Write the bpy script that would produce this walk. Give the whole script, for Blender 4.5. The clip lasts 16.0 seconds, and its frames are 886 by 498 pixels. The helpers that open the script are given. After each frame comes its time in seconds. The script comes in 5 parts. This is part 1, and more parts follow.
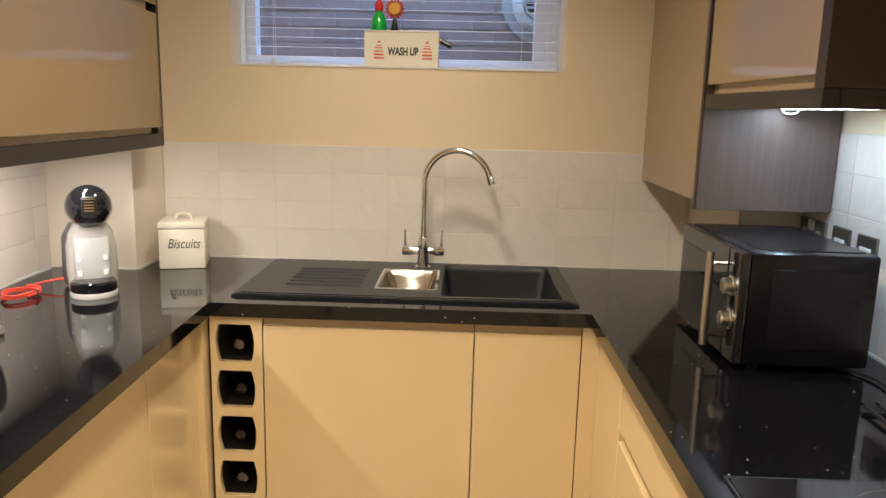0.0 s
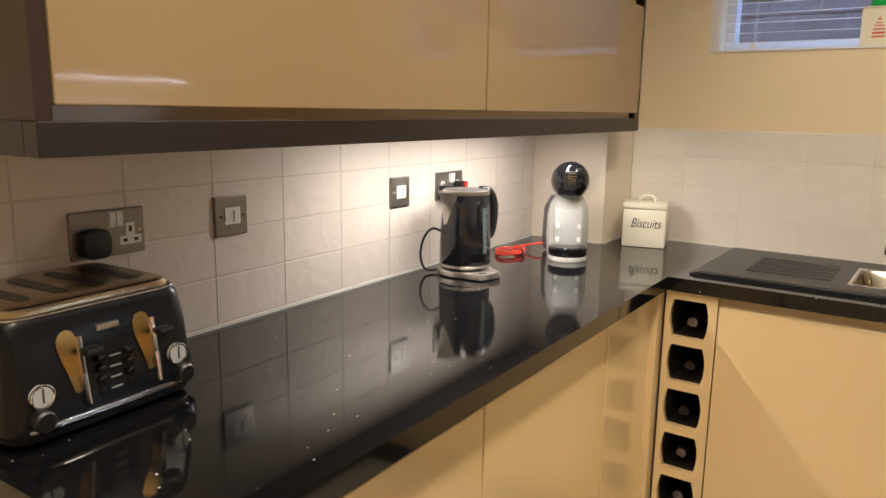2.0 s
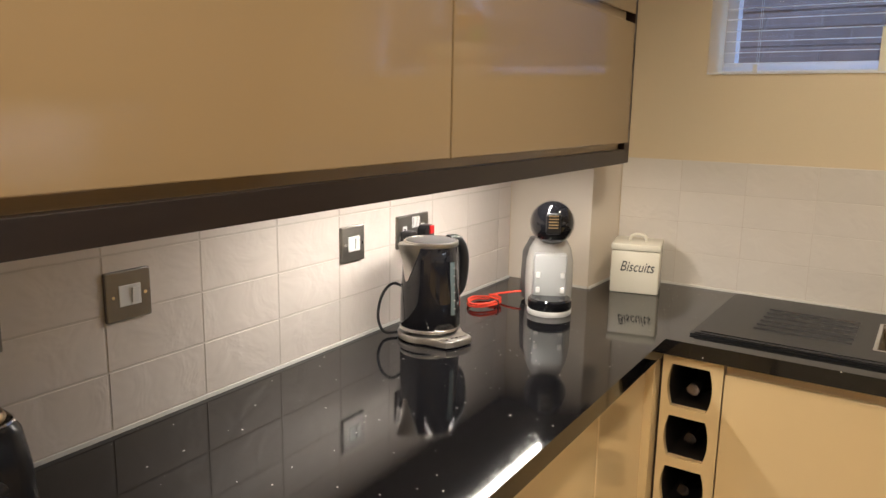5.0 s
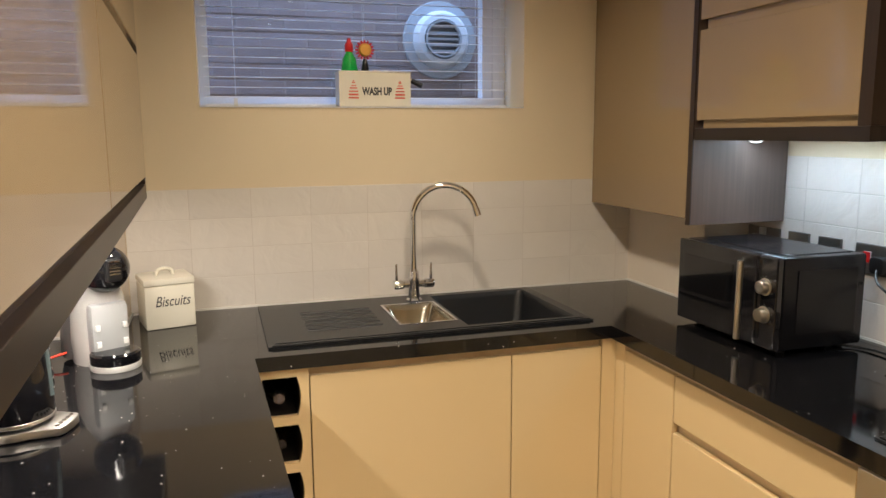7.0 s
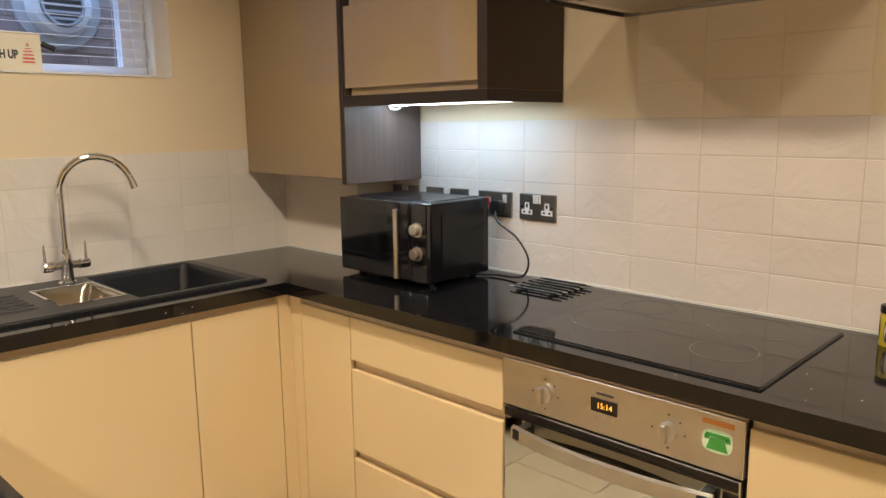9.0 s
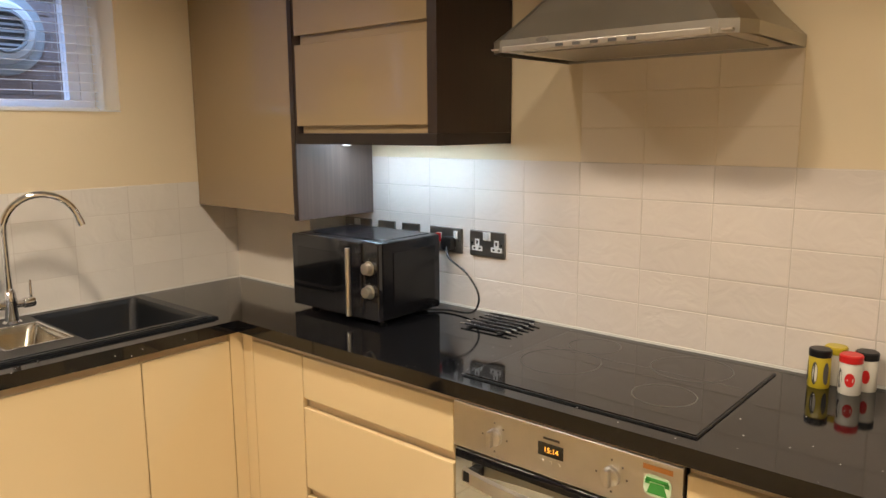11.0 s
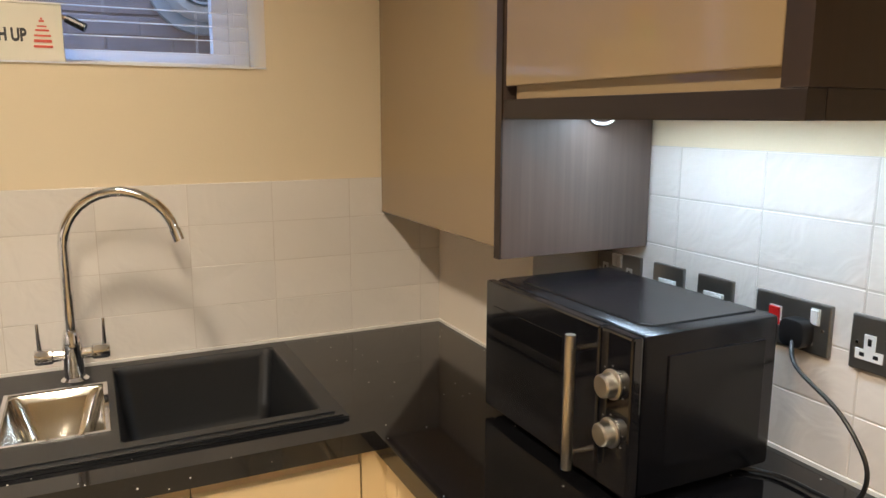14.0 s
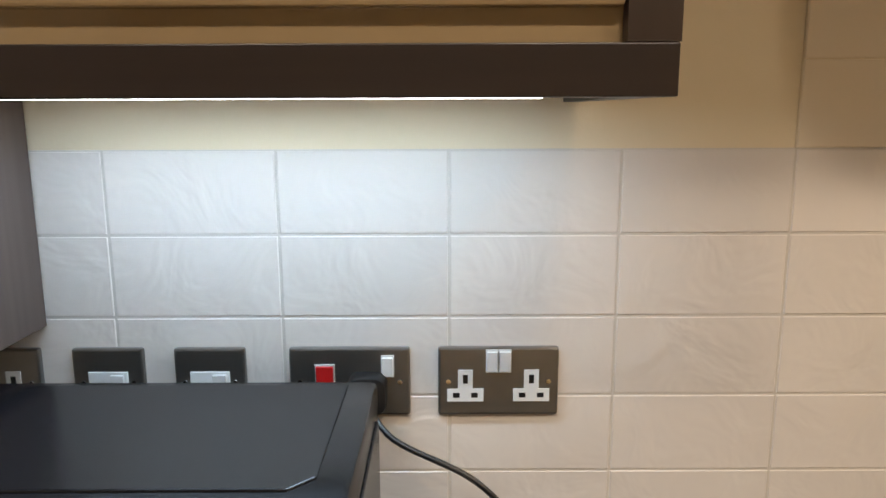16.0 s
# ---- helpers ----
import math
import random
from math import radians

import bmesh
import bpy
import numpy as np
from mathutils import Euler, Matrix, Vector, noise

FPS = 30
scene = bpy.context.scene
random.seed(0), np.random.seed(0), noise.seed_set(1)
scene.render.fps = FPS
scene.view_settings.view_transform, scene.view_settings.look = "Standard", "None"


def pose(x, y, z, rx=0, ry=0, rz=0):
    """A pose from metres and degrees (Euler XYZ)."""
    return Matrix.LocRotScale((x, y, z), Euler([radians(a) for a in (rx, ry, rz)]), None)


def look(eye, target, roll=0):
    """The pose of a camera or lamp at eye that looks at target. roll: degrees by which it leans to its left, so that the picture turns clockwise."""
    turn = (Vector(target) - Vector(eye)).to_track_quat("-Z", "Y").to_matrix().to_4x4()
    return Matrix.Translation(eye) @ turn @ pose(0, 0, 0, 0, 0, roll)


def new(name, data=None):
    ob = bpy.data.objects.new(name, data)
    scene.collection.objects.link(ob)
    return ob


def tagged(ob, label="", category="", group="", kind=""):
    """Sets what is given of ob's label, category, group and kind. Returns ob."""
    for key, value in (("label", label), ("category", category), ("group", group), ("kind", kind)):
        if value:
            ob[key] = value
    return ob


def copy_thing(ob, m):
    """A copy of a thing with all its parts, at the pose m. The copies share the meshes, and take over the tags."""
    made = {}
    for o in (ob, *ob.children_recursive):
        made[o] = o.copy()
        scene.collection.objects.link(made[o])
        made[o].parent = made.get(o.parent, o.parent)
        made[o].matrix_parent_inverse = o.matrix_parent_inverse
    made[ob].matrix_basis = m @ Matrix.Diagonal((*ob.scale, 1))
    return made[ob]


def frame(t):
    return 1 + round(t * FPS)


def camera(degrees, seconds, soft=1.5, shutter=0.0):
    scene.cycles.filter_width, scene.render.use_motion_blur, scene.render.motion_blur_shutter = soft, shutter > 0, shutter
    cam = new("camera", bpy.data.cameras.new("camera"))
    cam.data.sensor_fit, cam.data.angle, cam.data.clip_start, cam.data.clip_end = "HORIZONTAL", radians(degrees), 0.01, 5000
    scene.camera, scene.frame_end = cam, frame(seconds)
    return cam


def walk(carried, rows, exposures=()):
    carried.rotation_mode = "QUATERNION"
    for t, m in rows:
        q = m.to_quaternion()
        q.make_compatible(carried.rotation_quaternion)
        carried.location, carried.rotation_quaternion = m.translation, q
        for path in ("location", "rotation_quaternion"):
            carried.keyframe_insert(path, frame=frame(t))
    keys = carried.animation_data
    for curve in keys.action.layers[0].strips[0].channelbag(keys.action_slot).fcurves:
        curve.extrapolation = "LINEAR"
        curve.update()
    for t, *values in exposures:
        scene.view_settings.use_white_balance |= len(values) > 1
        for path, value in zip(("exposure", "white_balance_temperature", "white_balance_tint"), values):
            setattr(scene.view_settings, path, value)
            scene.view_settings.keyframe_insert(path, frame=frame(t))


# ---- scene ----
cam = camera(62.4, 16.0)
PATH = [
    (0, (-0.792, -2.581, 1.458), (-0.844, -0.617, 1.081), 1.4),
    (0.5, (-0.742, -2.606, 1.444), (-1.146, -0.684, 1.068), 1.3),
    (1, (-0.791, -2.659, 1.432), (-1.450, -0.808, 1.059), 1.2),
    (1.5, (-0.816, -2.692, 1.426), (-1.751, -0.965, 1.047), 1.3),
    (2, (-0.830, -2.705, 1.380), (-1.963, -1.101, 1.005), 0.9),
    (2.5, (-0.812, -2.715, 1.294), (-2.059, -1.194, 0.933), 0.6),
    (3, (-0.810, -2.706, 1.273), (-2.126, -1.245, 0.906), 0.6),
    (3.1, (-0.801, -2.708, 1.292), (-2.122, -1.258, 0.904), 1.1),
    (5.5, (-1.109, -2.371, 1.479), (-1.960, -0.593, 1.144), 0.6),
    (6, (-1.269, -2.443, 1.499), (-1.632, -0.501, 1.194), 0.1),
    (6.5, (-1.431, -2.508, 1.512), (-1.256, -0.540, 1.205), -0.1),
    (7, (-1.565, -2.564, 1.497), (-0.987, -0.675, 1.187), -0.4),
    (7.5, (-1.712, -2.590, 1.435), (-0.756, -0.860, 1.127), -0.6),
    (8, (-1.730, -2.613, 1.372), (-0.482, -1.085, 1.043), -1.0),
    (10.5, (-1.743, -2.626, 1.510), (-0.283, -1.301, 1.175), -0.5),
    (11, (-1.744, -2.642, 1.521), (-0.249, -1.353, 1.197), -0.4),
    (11.5, (-1.692, -2.663, 1.577), (-0.120, -1.475, 1.233), -0.6),
    (12, (-1.540, -2.606, 1.572), (0.073, -1.476, 1.229), -0.5),
    (12.5, (-1.375, -2.465, 1.541), (0.162, -1.233, 1.196), -0.2),
    (13, (-1.193, -2.306, 1.519), (0.130, -0.848, 1.168), -0.2),
    (13.5, (-0.988, -2.079, 1.501), (0.085, -0.428, 1.150), 0.0),
    (14, (-0.866, -1.814, 1.477), (-0.009, -0.042, 1.123), 0.1),
    (14.5, (-0.724, -1.624, 1.444), (0.080, 0.175, 1.100), 0.3),
    (15, (-0.595, -1.478, 1.445), (0.523, 0.148, 1.116), -0.0),
    (15.5, (-0.593, -1.324, 1.446), (1.098, -0.299, 1.104), -0.3),
    (16, (-0.672, -1.117, 1.466), (1.299, -1.118, 1.091), -0.2),
]
walk(cam, [(t, look(eye, target, roll)) for t, eye, target, roll in PATH],
     exposures=[(0, -0.1), (1, -0.35), (1.5, -0.38), (2.5, -0.02), (3, 0.0), (5.5, -0.45), (6, -0.45), (7, -0.28), (8, -0.15), (10.5, -0.12), (12.5, 0.03), (13.5, 0.0), (15, 0.03), (15.5, -0.2), (16, -0.3)])

# ---------------------------------------------------------------- light
world = bpy.data.worlds.new("dusk_sky")
scene.world = world
world.use_nodes = True
_wn = world.node_tree.nodes
_sky = _wn.new("ShaderNodeTexSky")
_sky.sky_type = "NISHITA"
_sky.sun_disc = False
_sky.sun_elevation = radians(4)
_sky.sun_rotation = radians(200)
_wn["Background"].inputs["Strength"].default_value = 0.15
world.node_tree.links.new(_sky.outputs["Color"], _wn["Background"].inputs["Color"])

WARM = (1.0, 0.86, 0.68)
LEFT_LED = (1.0, 0.92, 0.83)
COOL = (0.59, 0.80, 1.0)


def area_lamp(name, m, sx, sy, watts, colour, shape="RECTANGLE", spread=180):
    data = bpy.data.lights.new(name, "AREA")
    data.shape, data.size, data.energy, data.color = shape, sx, watts, colour
    if shape == "RECTANGLE":
        data.size_y = sy
    data.spread = radians(spread)
    ob = new(name, data)
    ob.matrix_world = m
    return ob


CEIL = 2.36
# first two spots are unseen: one added to brighten the window wall, one fills the row
LAMP_SPOTS = [(-1.05, -0.70), (-1.05, -1.38), (-1.05, -2.00), (-1.10, -2.60), (-1.12, -3.02), (-1.17, -3.57)]
for (lx, ly), watts in zip(LAMP_SPOTS, (8.5, 8.5, 10.5, 9.0, 4.5, 3.5)):
    area_lamp("downlight_lamp", pose(lx, ly, CEIL - 0.022), 0.14, 0.14, watts, WARM, "DISK", 146)
area_lamp("left_strip_lamp", pose(-1.846, -0.97, 1.3285, 0, 0, 1.75), 0.012, 0.82, 8.8, LEFT_LED)
area_lamp("right_strip_lamp", pose(0.012, -0.945, 1.4745), 0.012, 0.55, 2.5, COOL)
area_lamp("sky_lamp", pose(-1.0, 0.74, 3.4), 5.0, 0.75, 170.0, (0.32, 0.53, 1.0))

# ---------------------------------------------------------------- materials
def mat(name, colour, rough=0.5, metal=0.0, coat=0.0, var=0.06, scale=8.0, bump=0.0, bscale=40.0, per_object=0.0, spec=0.5, rvar=0.0):
    m = bpy.data.materials.new(name)
    m.use_nodes = True
    nt = m.node_tree
    n, l = nt.nodes, nt.links
    b = n["Principled BSDF"]
    b.inputs["Roughness"].default_value = rough
    b.inputs["Metallic"].default_value = metal
    b.inputs["Coat Weight"].default_value = coat
    b.inputs["Coat Roughness"].default_value = 0.04
    b.inputs["Specular IOR Level"].default_value = spec
    tc = n.new("ShaderNodeTexCoord")
    info = n.new("ShaderNodeObjectInfo")
    add = n.new("ShaderNodeVectorMath")
    mul = n.new("ShaderNodeMath")
    mul.operation, mul.inputs[1].default_value = "MULTIPLY", 17.0
    l.new(info.outputs["Random"], mul.inputs[0])
    l.new(tc.outputs["Object"], add.inputs[0])
    l.new(mul.outputs[0], add.inputs[1])
    big = n.new("ShaderNodeTexNoise")
    big.inputs["Scale"].default_value, big.inputs["Detail"].default_value = scale, 4
    l.new(add.outputs[0], big.inputs["Vector"])
    mix = n.new("ShaderNodeMix")
    mix.data_type = "RGBA"
    mix.inputs["A"].default_value = (*[c * (1 - var) for c in colour], 1)
    mix.inputs["B"].default_value = (*[min(1, c * (1 + var)) for c in colour], 1)
    l.new(big.outputs["Fac"], mix.inputs["Factor"])
    out = mix.outputs["Result"]
    if per_object:
        hsv = n.new("ShaderNodeHueSaturation")
        mr = n.new("ShaderNodeMapRange")
        mr.inputs["To Min"].default_value, mr.inputs["To Max"].default_value = 1 - per_object, 1 + per_object
        l.new(info.outputs["Random"], mr.inputs["Value"])
        l.new(mr.outputs[0], hsv.inputs["Value"])
        l.new(out, hsv.inputs["Color"])
        out = hsv.outputs["Color"]
    l.new(out, b.inputs["Base Color"])
    if rvar:
        r = n.new("ShaderNodeMapRange")
        r.inputs["To Min"].default_value, r.inputs["To Max"].default_value = max(0.02, rough - rvar), rough + rvar
        l.new(big.outputs["Fac"], r.inputs["Value"])
        l.new(r.outputs[0], b.inputs["Roughness"])
    if bump:
        fine = n.new("ShaderNodeTexNoise")
        fine.inputs["Scale"].default_value, fine.inputs["Detail"].default_value = bscale, 5
        l.new(add.outputs[0], fine.inputs["Vector"])
        bn = n.new("ShaderNodeBump")
        bn.inputs["Strength"].default_value, bn.inputs["Distance"].default_value = bump, 0.002
        l.new(fine.outputs["Fac"], bn.inputs["Height"])
        l.new(bn.outputs["Normal"], b.inputs["Normal"])
    return m


def shine(name, colour, power):
    m = bpy.data.materials.new(name)
    m.use_nodes = True
    b = m.node_tree.nodes["Principled BSDF"]
    b.inputs["Base Color"].default_value = (*colour, 1)
    b.inputs["Emission Color"].default_value = (*colour, 1)
    b.inputs["Emission Strength"].default_value = power
    return m


def tile_material(name, colour):
    """Glazed riven tile: long shallow ripples, different on each tile."""
    m = mat(name, colour, 0.36, var=0.05, scale=6, per_object=0.03, spec=0.4)
    n, l = m.node_tree.nodes, m.node_tree.links
    b = n["Principled BSDF"]
    tc = n.new("ShaderNodeTexCoord")
    info = n.new("ShaderNodeObjectInfo")
    mul = n.new("ShaderNodeMath")
    mul.operation, mul.inputs[1].default_value = "MULTIPLY", 31.0
    add = n.new("ShaderNodeVectorMath")
    l.new(info.outputs["Random"], mul.inputs[0])
    l.new(tc.outputs["Object"], add.inputs[0])
    l.new(mul.outputs[0], add.inputs[1])
    no = n.new("ShaderNodeTexNoise")
    no.inputs["Scale"].default_value, no.inputs["Detail"].default_value, no.inputs["Distortion"].default_value = 11, 3, 0.7
    l.new(add.outputs[0], no.inputs["Vector"])
    bn = n.new("ShaderNodeBump")
    bn.inputs["Strength"].default_value, bn.inputs["Distance"].default_value = 0.62, 0.008
    l.new(no.outputs["Fac"], bn.inputs["Height"])
    l.new(bn.outputs["Normal"], b.inputs["Normal"])
    return m


def granite_material():
    m = mat("black_granite", (0.005, 0.005, 0.006), 0.065, var=0.3, scale=60, spec=0.55, rvar=0.02)
    n, l = m.node_tree.nodes, m.node_tree.links
    b = n["Principled BSDF"]
    base = b.inputs["Base Color"].links[0].from_socket
    tc = n.new("ShaderNodeTexCoord")
    prev = base
    for scale, limit, col in ((60, 0.10, (0.80, 0.77, 0.72, 1)), (260, 0.16, (0.06, 0.06, 0.065, 1))):
        v = n.new("ShaderNodeTexVoronoi")
        v.inputs["Scale"].default_value = scale
        l.new(tc.outputs["Object"], v.inputs["Vector"])
        lt = n.new("ShaderNodeMath")
        lt.operation, lt.inputs[1].default_value = "LESS_THAN", limit
        l.new(v.outputs["Distance"], lt.inputs[0])
        sep = n.new("ShaderNodeSeparateColor")
        l.new(v.outputs["Color"], sep.inputs[0])
        gt = n.new("ShaderNodeMath")
        gt.operation, gt.inputs[1].default_value = "GREATER_THAN", 0.82
        l.new(sep.outputs[0], gt.inputs[0])
        both = n.new("ShaderNodeMath")
        both.operation = "MULTIPLY"
        l.new(lt.outputs[0], both.inputs[0])
        l.new(gt.outputs[0], both.inputs[1])
        mx = n.new("ShaderNodeMix")
        mx.data_type = "RGBA"
        l.new(both.outputs[0], mx.inputs["Factor"])
        l.new(prev, mx.inputs["A"])
        mx.inputs["B"].default_value = col
        prev = mx.outputs["Result"]
    l.new(prev, b.inputs["Base Color"])
    return m


def wood_material(name, colour, rough=0.42, along="z"):
    m = mat(name, colour, rough, var=0.1, scale=5)
    n, l = m.node_tree.nodes, m.node_tree.links
    b = n["Principled BSDF"]
    base = b.inputs["Base Color"].links[0].from_socket
    tc = n.new("ShaderNodeTexCoord")
    mp = n.new("ShaderNodeMapping")
    mp.inputs["Scale"].default_value = {"z": (90, 90, 3), "y": (90, 3, 90), "x": (3, 90, 90)}[along]
    l.new(tc.outputs["Object"], mp.inputs["Vector"])
    no = n.new("ShaderNodeTexNoise")
    no.inputs["Scale"].default_value, no.inputs["Detail"].default_value = 1, 4
    l.new(mp.outputs[0], no.inputs["Vector"])
    mx = n.new("ShaderNodeMix")
    mx.data_type, mx.blend_type = "RGBA", "MULTIPLY"
    mx.inputs["Factor"].default_value = 0.45
    l.new(base, mx.inputs["A"])
    l.new(no.outputs["Fac"], mx.inputs["B"])
    l.new(mx.outputs["Result"], b.inputs["Base Color"])
    return m


def glass_material(name, colour=(1, 1, 1), rough=0.0):
    m = bpy.data.materials.new(name)
    m.use_nodes = True
    b = m.node_tree.nodes["Principled BSDF"]
    b.inputs["Base Color"].default_value = (*colour, 1)
    b.inputs["Transmission Weight"].default_value = 1.0
    b.inputs["Roughness"].default_value = rough
    b.inputs["IOR"].default_value = 1.45
    return m


PAINT = mat("cream_wall_paint", (0.78, 0.66, 0.47), 0.75, var=0.03, scale=2.5, bump=0.12, bscale=160, spec=0.3)
CEILING = mat("white_ceiling_paint", (0.8, 0.79, 0.76), 0.85, var=0.02, scale=3, bump=0.1, bscale=120)
TILE = tile_material("off_white_riven_tile", (0.75, 0.68, 0.625))
PAINTED_TILE = mat("cream_painted_tile", (0.80, 0.69, 0.54), 0.55, var=0.03, scale=4, bump=0.15, bscale=60, spec=0.35)
TILE_BACK = tile_material("painted_tile", (0.76, 0.715, 0.66))
GROUT = mat("pale_grout", (0.65, 0.59, 0.53), 0.9, var=0.06, scale=30, bump=0.2, bscale=200)
SEALANT = mat("white_sealant", (0.78, 0.76, 0.72), 0.45)
GRANITE = granite_material()
CREAM = mat("cream_gloss_front", (0.74, 0.575, 0.33), 0.17, var=0.015, scale=3, coat=0.25)
MINK = mat("cappuccino_gloss_front", (0.30, 0.212, 0.118), 0.07, var=0.015, scale=3, coat=0.4)
# front cream darkened for the shade in the grip channels, used on carcasses too
SHADED_CREAM = mat("shaded_cream", (0.60, 0.46, 0.29), 0.35, var=0.02)
WENGE = wood_material("dark_wenge", (0.034, 0.019, 0.013), 0.40)
# wenge lightened so that its colour carries the strip light's glow
LIT_WENGE = wood_material("lit_wenge_panel", (0.150, 0.106, 0.089), 0.38)
WENGE_Y = wood_material("dark_wenge_rail", (0.022, 0.014, 0.012), 0.36, "y")
CHROME = mat("chrome", (0.82, 0.82, 0.84), 0.07, 1.0, var=0.02)
STEEL = mat("brushed_steel", (0.66, 0.63, 0.58), 0.30, 1.0, var=0.06, scale=30, bump=0.05, bscale=300, rvar=0.05)
HOOD_STEEL = mat("hood_steel", (0.42, 0.40, 0.36), 0.34, 1.0, var=0.06, scale=12, bump=0.04, bscale=300, rvar=0.05)
PEWTER = mat("pewter_plate", (0.29, 0.275, 0.255), 0.34, 0.9, var=0.08, scale=40, bump=0.05, bscale=400)
BLACK = mat("black_plastic", (0.008, 0.008, 0.009), 0.35, var=0.15, scale=30)
BLACK_GLOSS = mat("black_gloss", (0.008, 0.008, 0.010), 0.08, var=0.1, coat=0.4)
BLACK_SATIN = mat("black_satin_metal", (0.006, 0.0065, 0.009), 0.24, var=0.08, scale=20, spec=0.32)
BLACK_GLASS = mat("black_glass", (0.005, 0.005, 0.006), 0.05, var=0.1, coat=0.15)
OVEN_GLASS = mat("oven_mirror_glass", (0.68, 0.68, 0.62), 0.04, 1.0, var=0.03)
COMPOSITE = mat("black_composite", (0.009, 0.010, 0.012), 0.36, var=0.25, scale=200, bump=0.1, bscale=500)
WHITE_PL = mat("white_plastic", (0.80, 0.80, 0.79), 0.3, var=0.02)
UPVC = mat("white_upvc", (0.82, 0.83, 0.85), 0.25, var=0.02)
SLAT = mat("white_slat", (0.82, 0.83, 0.85), 0.35, var=0.03)
GREY_PL = mat("pale_grey_plastic", (0.45, 0.465, 0.475), 0.28, var=0.02)
DARK_GREY = mat("dark_grey_plastic", (0.09, 0.085, 0.085), 0.35, var=0.05)
RED = mat("red_plastic", (0.65, 0.02, 0.02), 0.3, var=0.04)
RED_CABLE = mat("red_rubber", (0.75, 0.06, 0.03), 0.45, var=0.04)
TIN = mat("cream_enamel", (0.80, 0.76, 0.64), 0.25, var=0.03, scale=12)
INK = mat("dark_ink", (0.05, 0.05, 0.05), 0.6)
RED_INK = mat("red_ink", (0.70, 0.12, 0.08), 0.6)
RING = mat("grey_print", (0.16, 0.16, 0.16), 0.3)
HOB_PRINT = mat("faint_hob_print", (0.10, 0.097, 0.09), 0.25)
GOLD = mat("brushed_brass", (0.52, 0.31, 0.10), 0.25, 1.0, var=0.05)
TOASTER_TOP = mat("champagne_steel", (0.56, 0.45, 0.32), 0.24, 1.0, var=0.05, scale=25)
BOWL_STEEL = mat("polished_bowl_steel", (0.62, 0.60, 0.54), 0.13, 1.0, var=0.05, scale=20)
PIER_PAINT = mat("off_white_wall_paint", (0.80, 0.72, 0.62), 0.7, var=0.03, scale=3, bump=0.12, bscale=160, spec=0.3)
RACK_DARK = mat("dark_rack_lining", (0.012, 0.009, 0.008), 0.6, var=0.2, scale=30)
GAUGE = mat("clear_grey_gauge", (0.09, 0.12, 0.125), 0.12, var=0.05, coat=0.4)
MACHINE_GREY = mat("warm_grey_gloss", (0.54, 0.535, 0.52), 0.2, var=0.02)
YELLOW = mat("yellow_print", (0.52, 0.40, 0.025), 0.3, var=0.05)
CERAMIC = mat("white_ceramic", (0.72, 0.68, 0.60), 0.3, var=0.04, scale=10)
GREEN = mat("green_liquid_plastic", (0.01, 0.42, 0.07), 0.12, var=0.1, coat=0.5)
GREEN_INK = mat("green_ink", (0.05, 0.30, 0.05), 0.5)
PALE_GREEN = mat("pale_green_paper", (0.62, 0.78, 0.55), 0.5)
ORANGE = mat("orange_paper", (0.70, 0.30, 0.08), 0.5)
CORK = mat("cork_wood", (0.50, 0.33, 0.18), 0.7, var=0.15, scale=60)
STICK = mat("bare_wood", (0.48, 0.34, 0.18), 0.6, var=0.12, scale=30)
FLOOR_T = mat("beige_floor_tile", (0.62, 0.56, 0.46), 0.25, var=0.08, scale=5, per_object=0.04)
BRICK = mat("weathered_brick", (0.34, 0.26, 0.24), 0.9, var=0.25, scale=9, bump=0.4, bscale=60, per_object=0.07)
MORTAR = mat("grey_mortar", (0.40, 0.33, 0.31), 0.95, var=0.15, scale=20, bump=0.4, bscale=80)
BOTTLE = mat("dark_bottle_glass", (0.012, 0.016, 0.012), 0.06, var=0.1, coat=0.5)
FOIL = mat("bottle_foil", (0.12, 0.11, 0.13), 0.25, 0.9, var=0.3, per_object=0.8)
WIRE = mat("dark_wire", (0.04, 0.032, 0.028), 0.4, 0.6)
CONCRETE = mat("outside_paving", (0.25, 0.25, 0.24), 0.9, var=0.2, scale=6)
LED_COOL = shine("cool_led", (0.85, 0.93, 1.0), 14.0)
LED_WARM = shine("warm_led", (1.0, 0.86, 0.66), 10.0)
LAMP_ON = shine("warm_downlight", (1.0, 0.80, 0.55), 25.0)
DIGIT = shine("amber_digit", (1.0, 0.42, 0.05), 1.3)
GLASS = glass_material("window_glass")

# ---------------------------------------------------------------- builders
def box(bm, x0, x1, y0, y1, z0, z1, bevel=0.0, seg=2):
    v = [bm.verts.new(p) for p in ((x0, y0, z0), (x1, y0, z0), (x1, y1, z0), (x0, y1, z0), (x0, y0, z1), (x1, y0, z1), (x1, y1, z1), (x0, y1, z1))]
    f = [bm.faces.new([v[i] for i in q]) for q in ((3, 2, 1, 0), (4, 5, 6, 7), (0, 1, 5, 4), (1, 2, 6, 5), (2, 3, 7, 6), (3, 0, 4, 7))]
    if bevel:
        es = {e for q in f for e in q.edges}
        bmesh.ops.bevel(bm, geom=list(es), offset=bevel, segments=seg, profile=0.5, affect="EDGES")
    return bm


def boxes(*rows, bevel=0.0):
    bm = bmesh.new()
    for r in rows:
        box(bm, *r, bevel=bevel)
    return bm


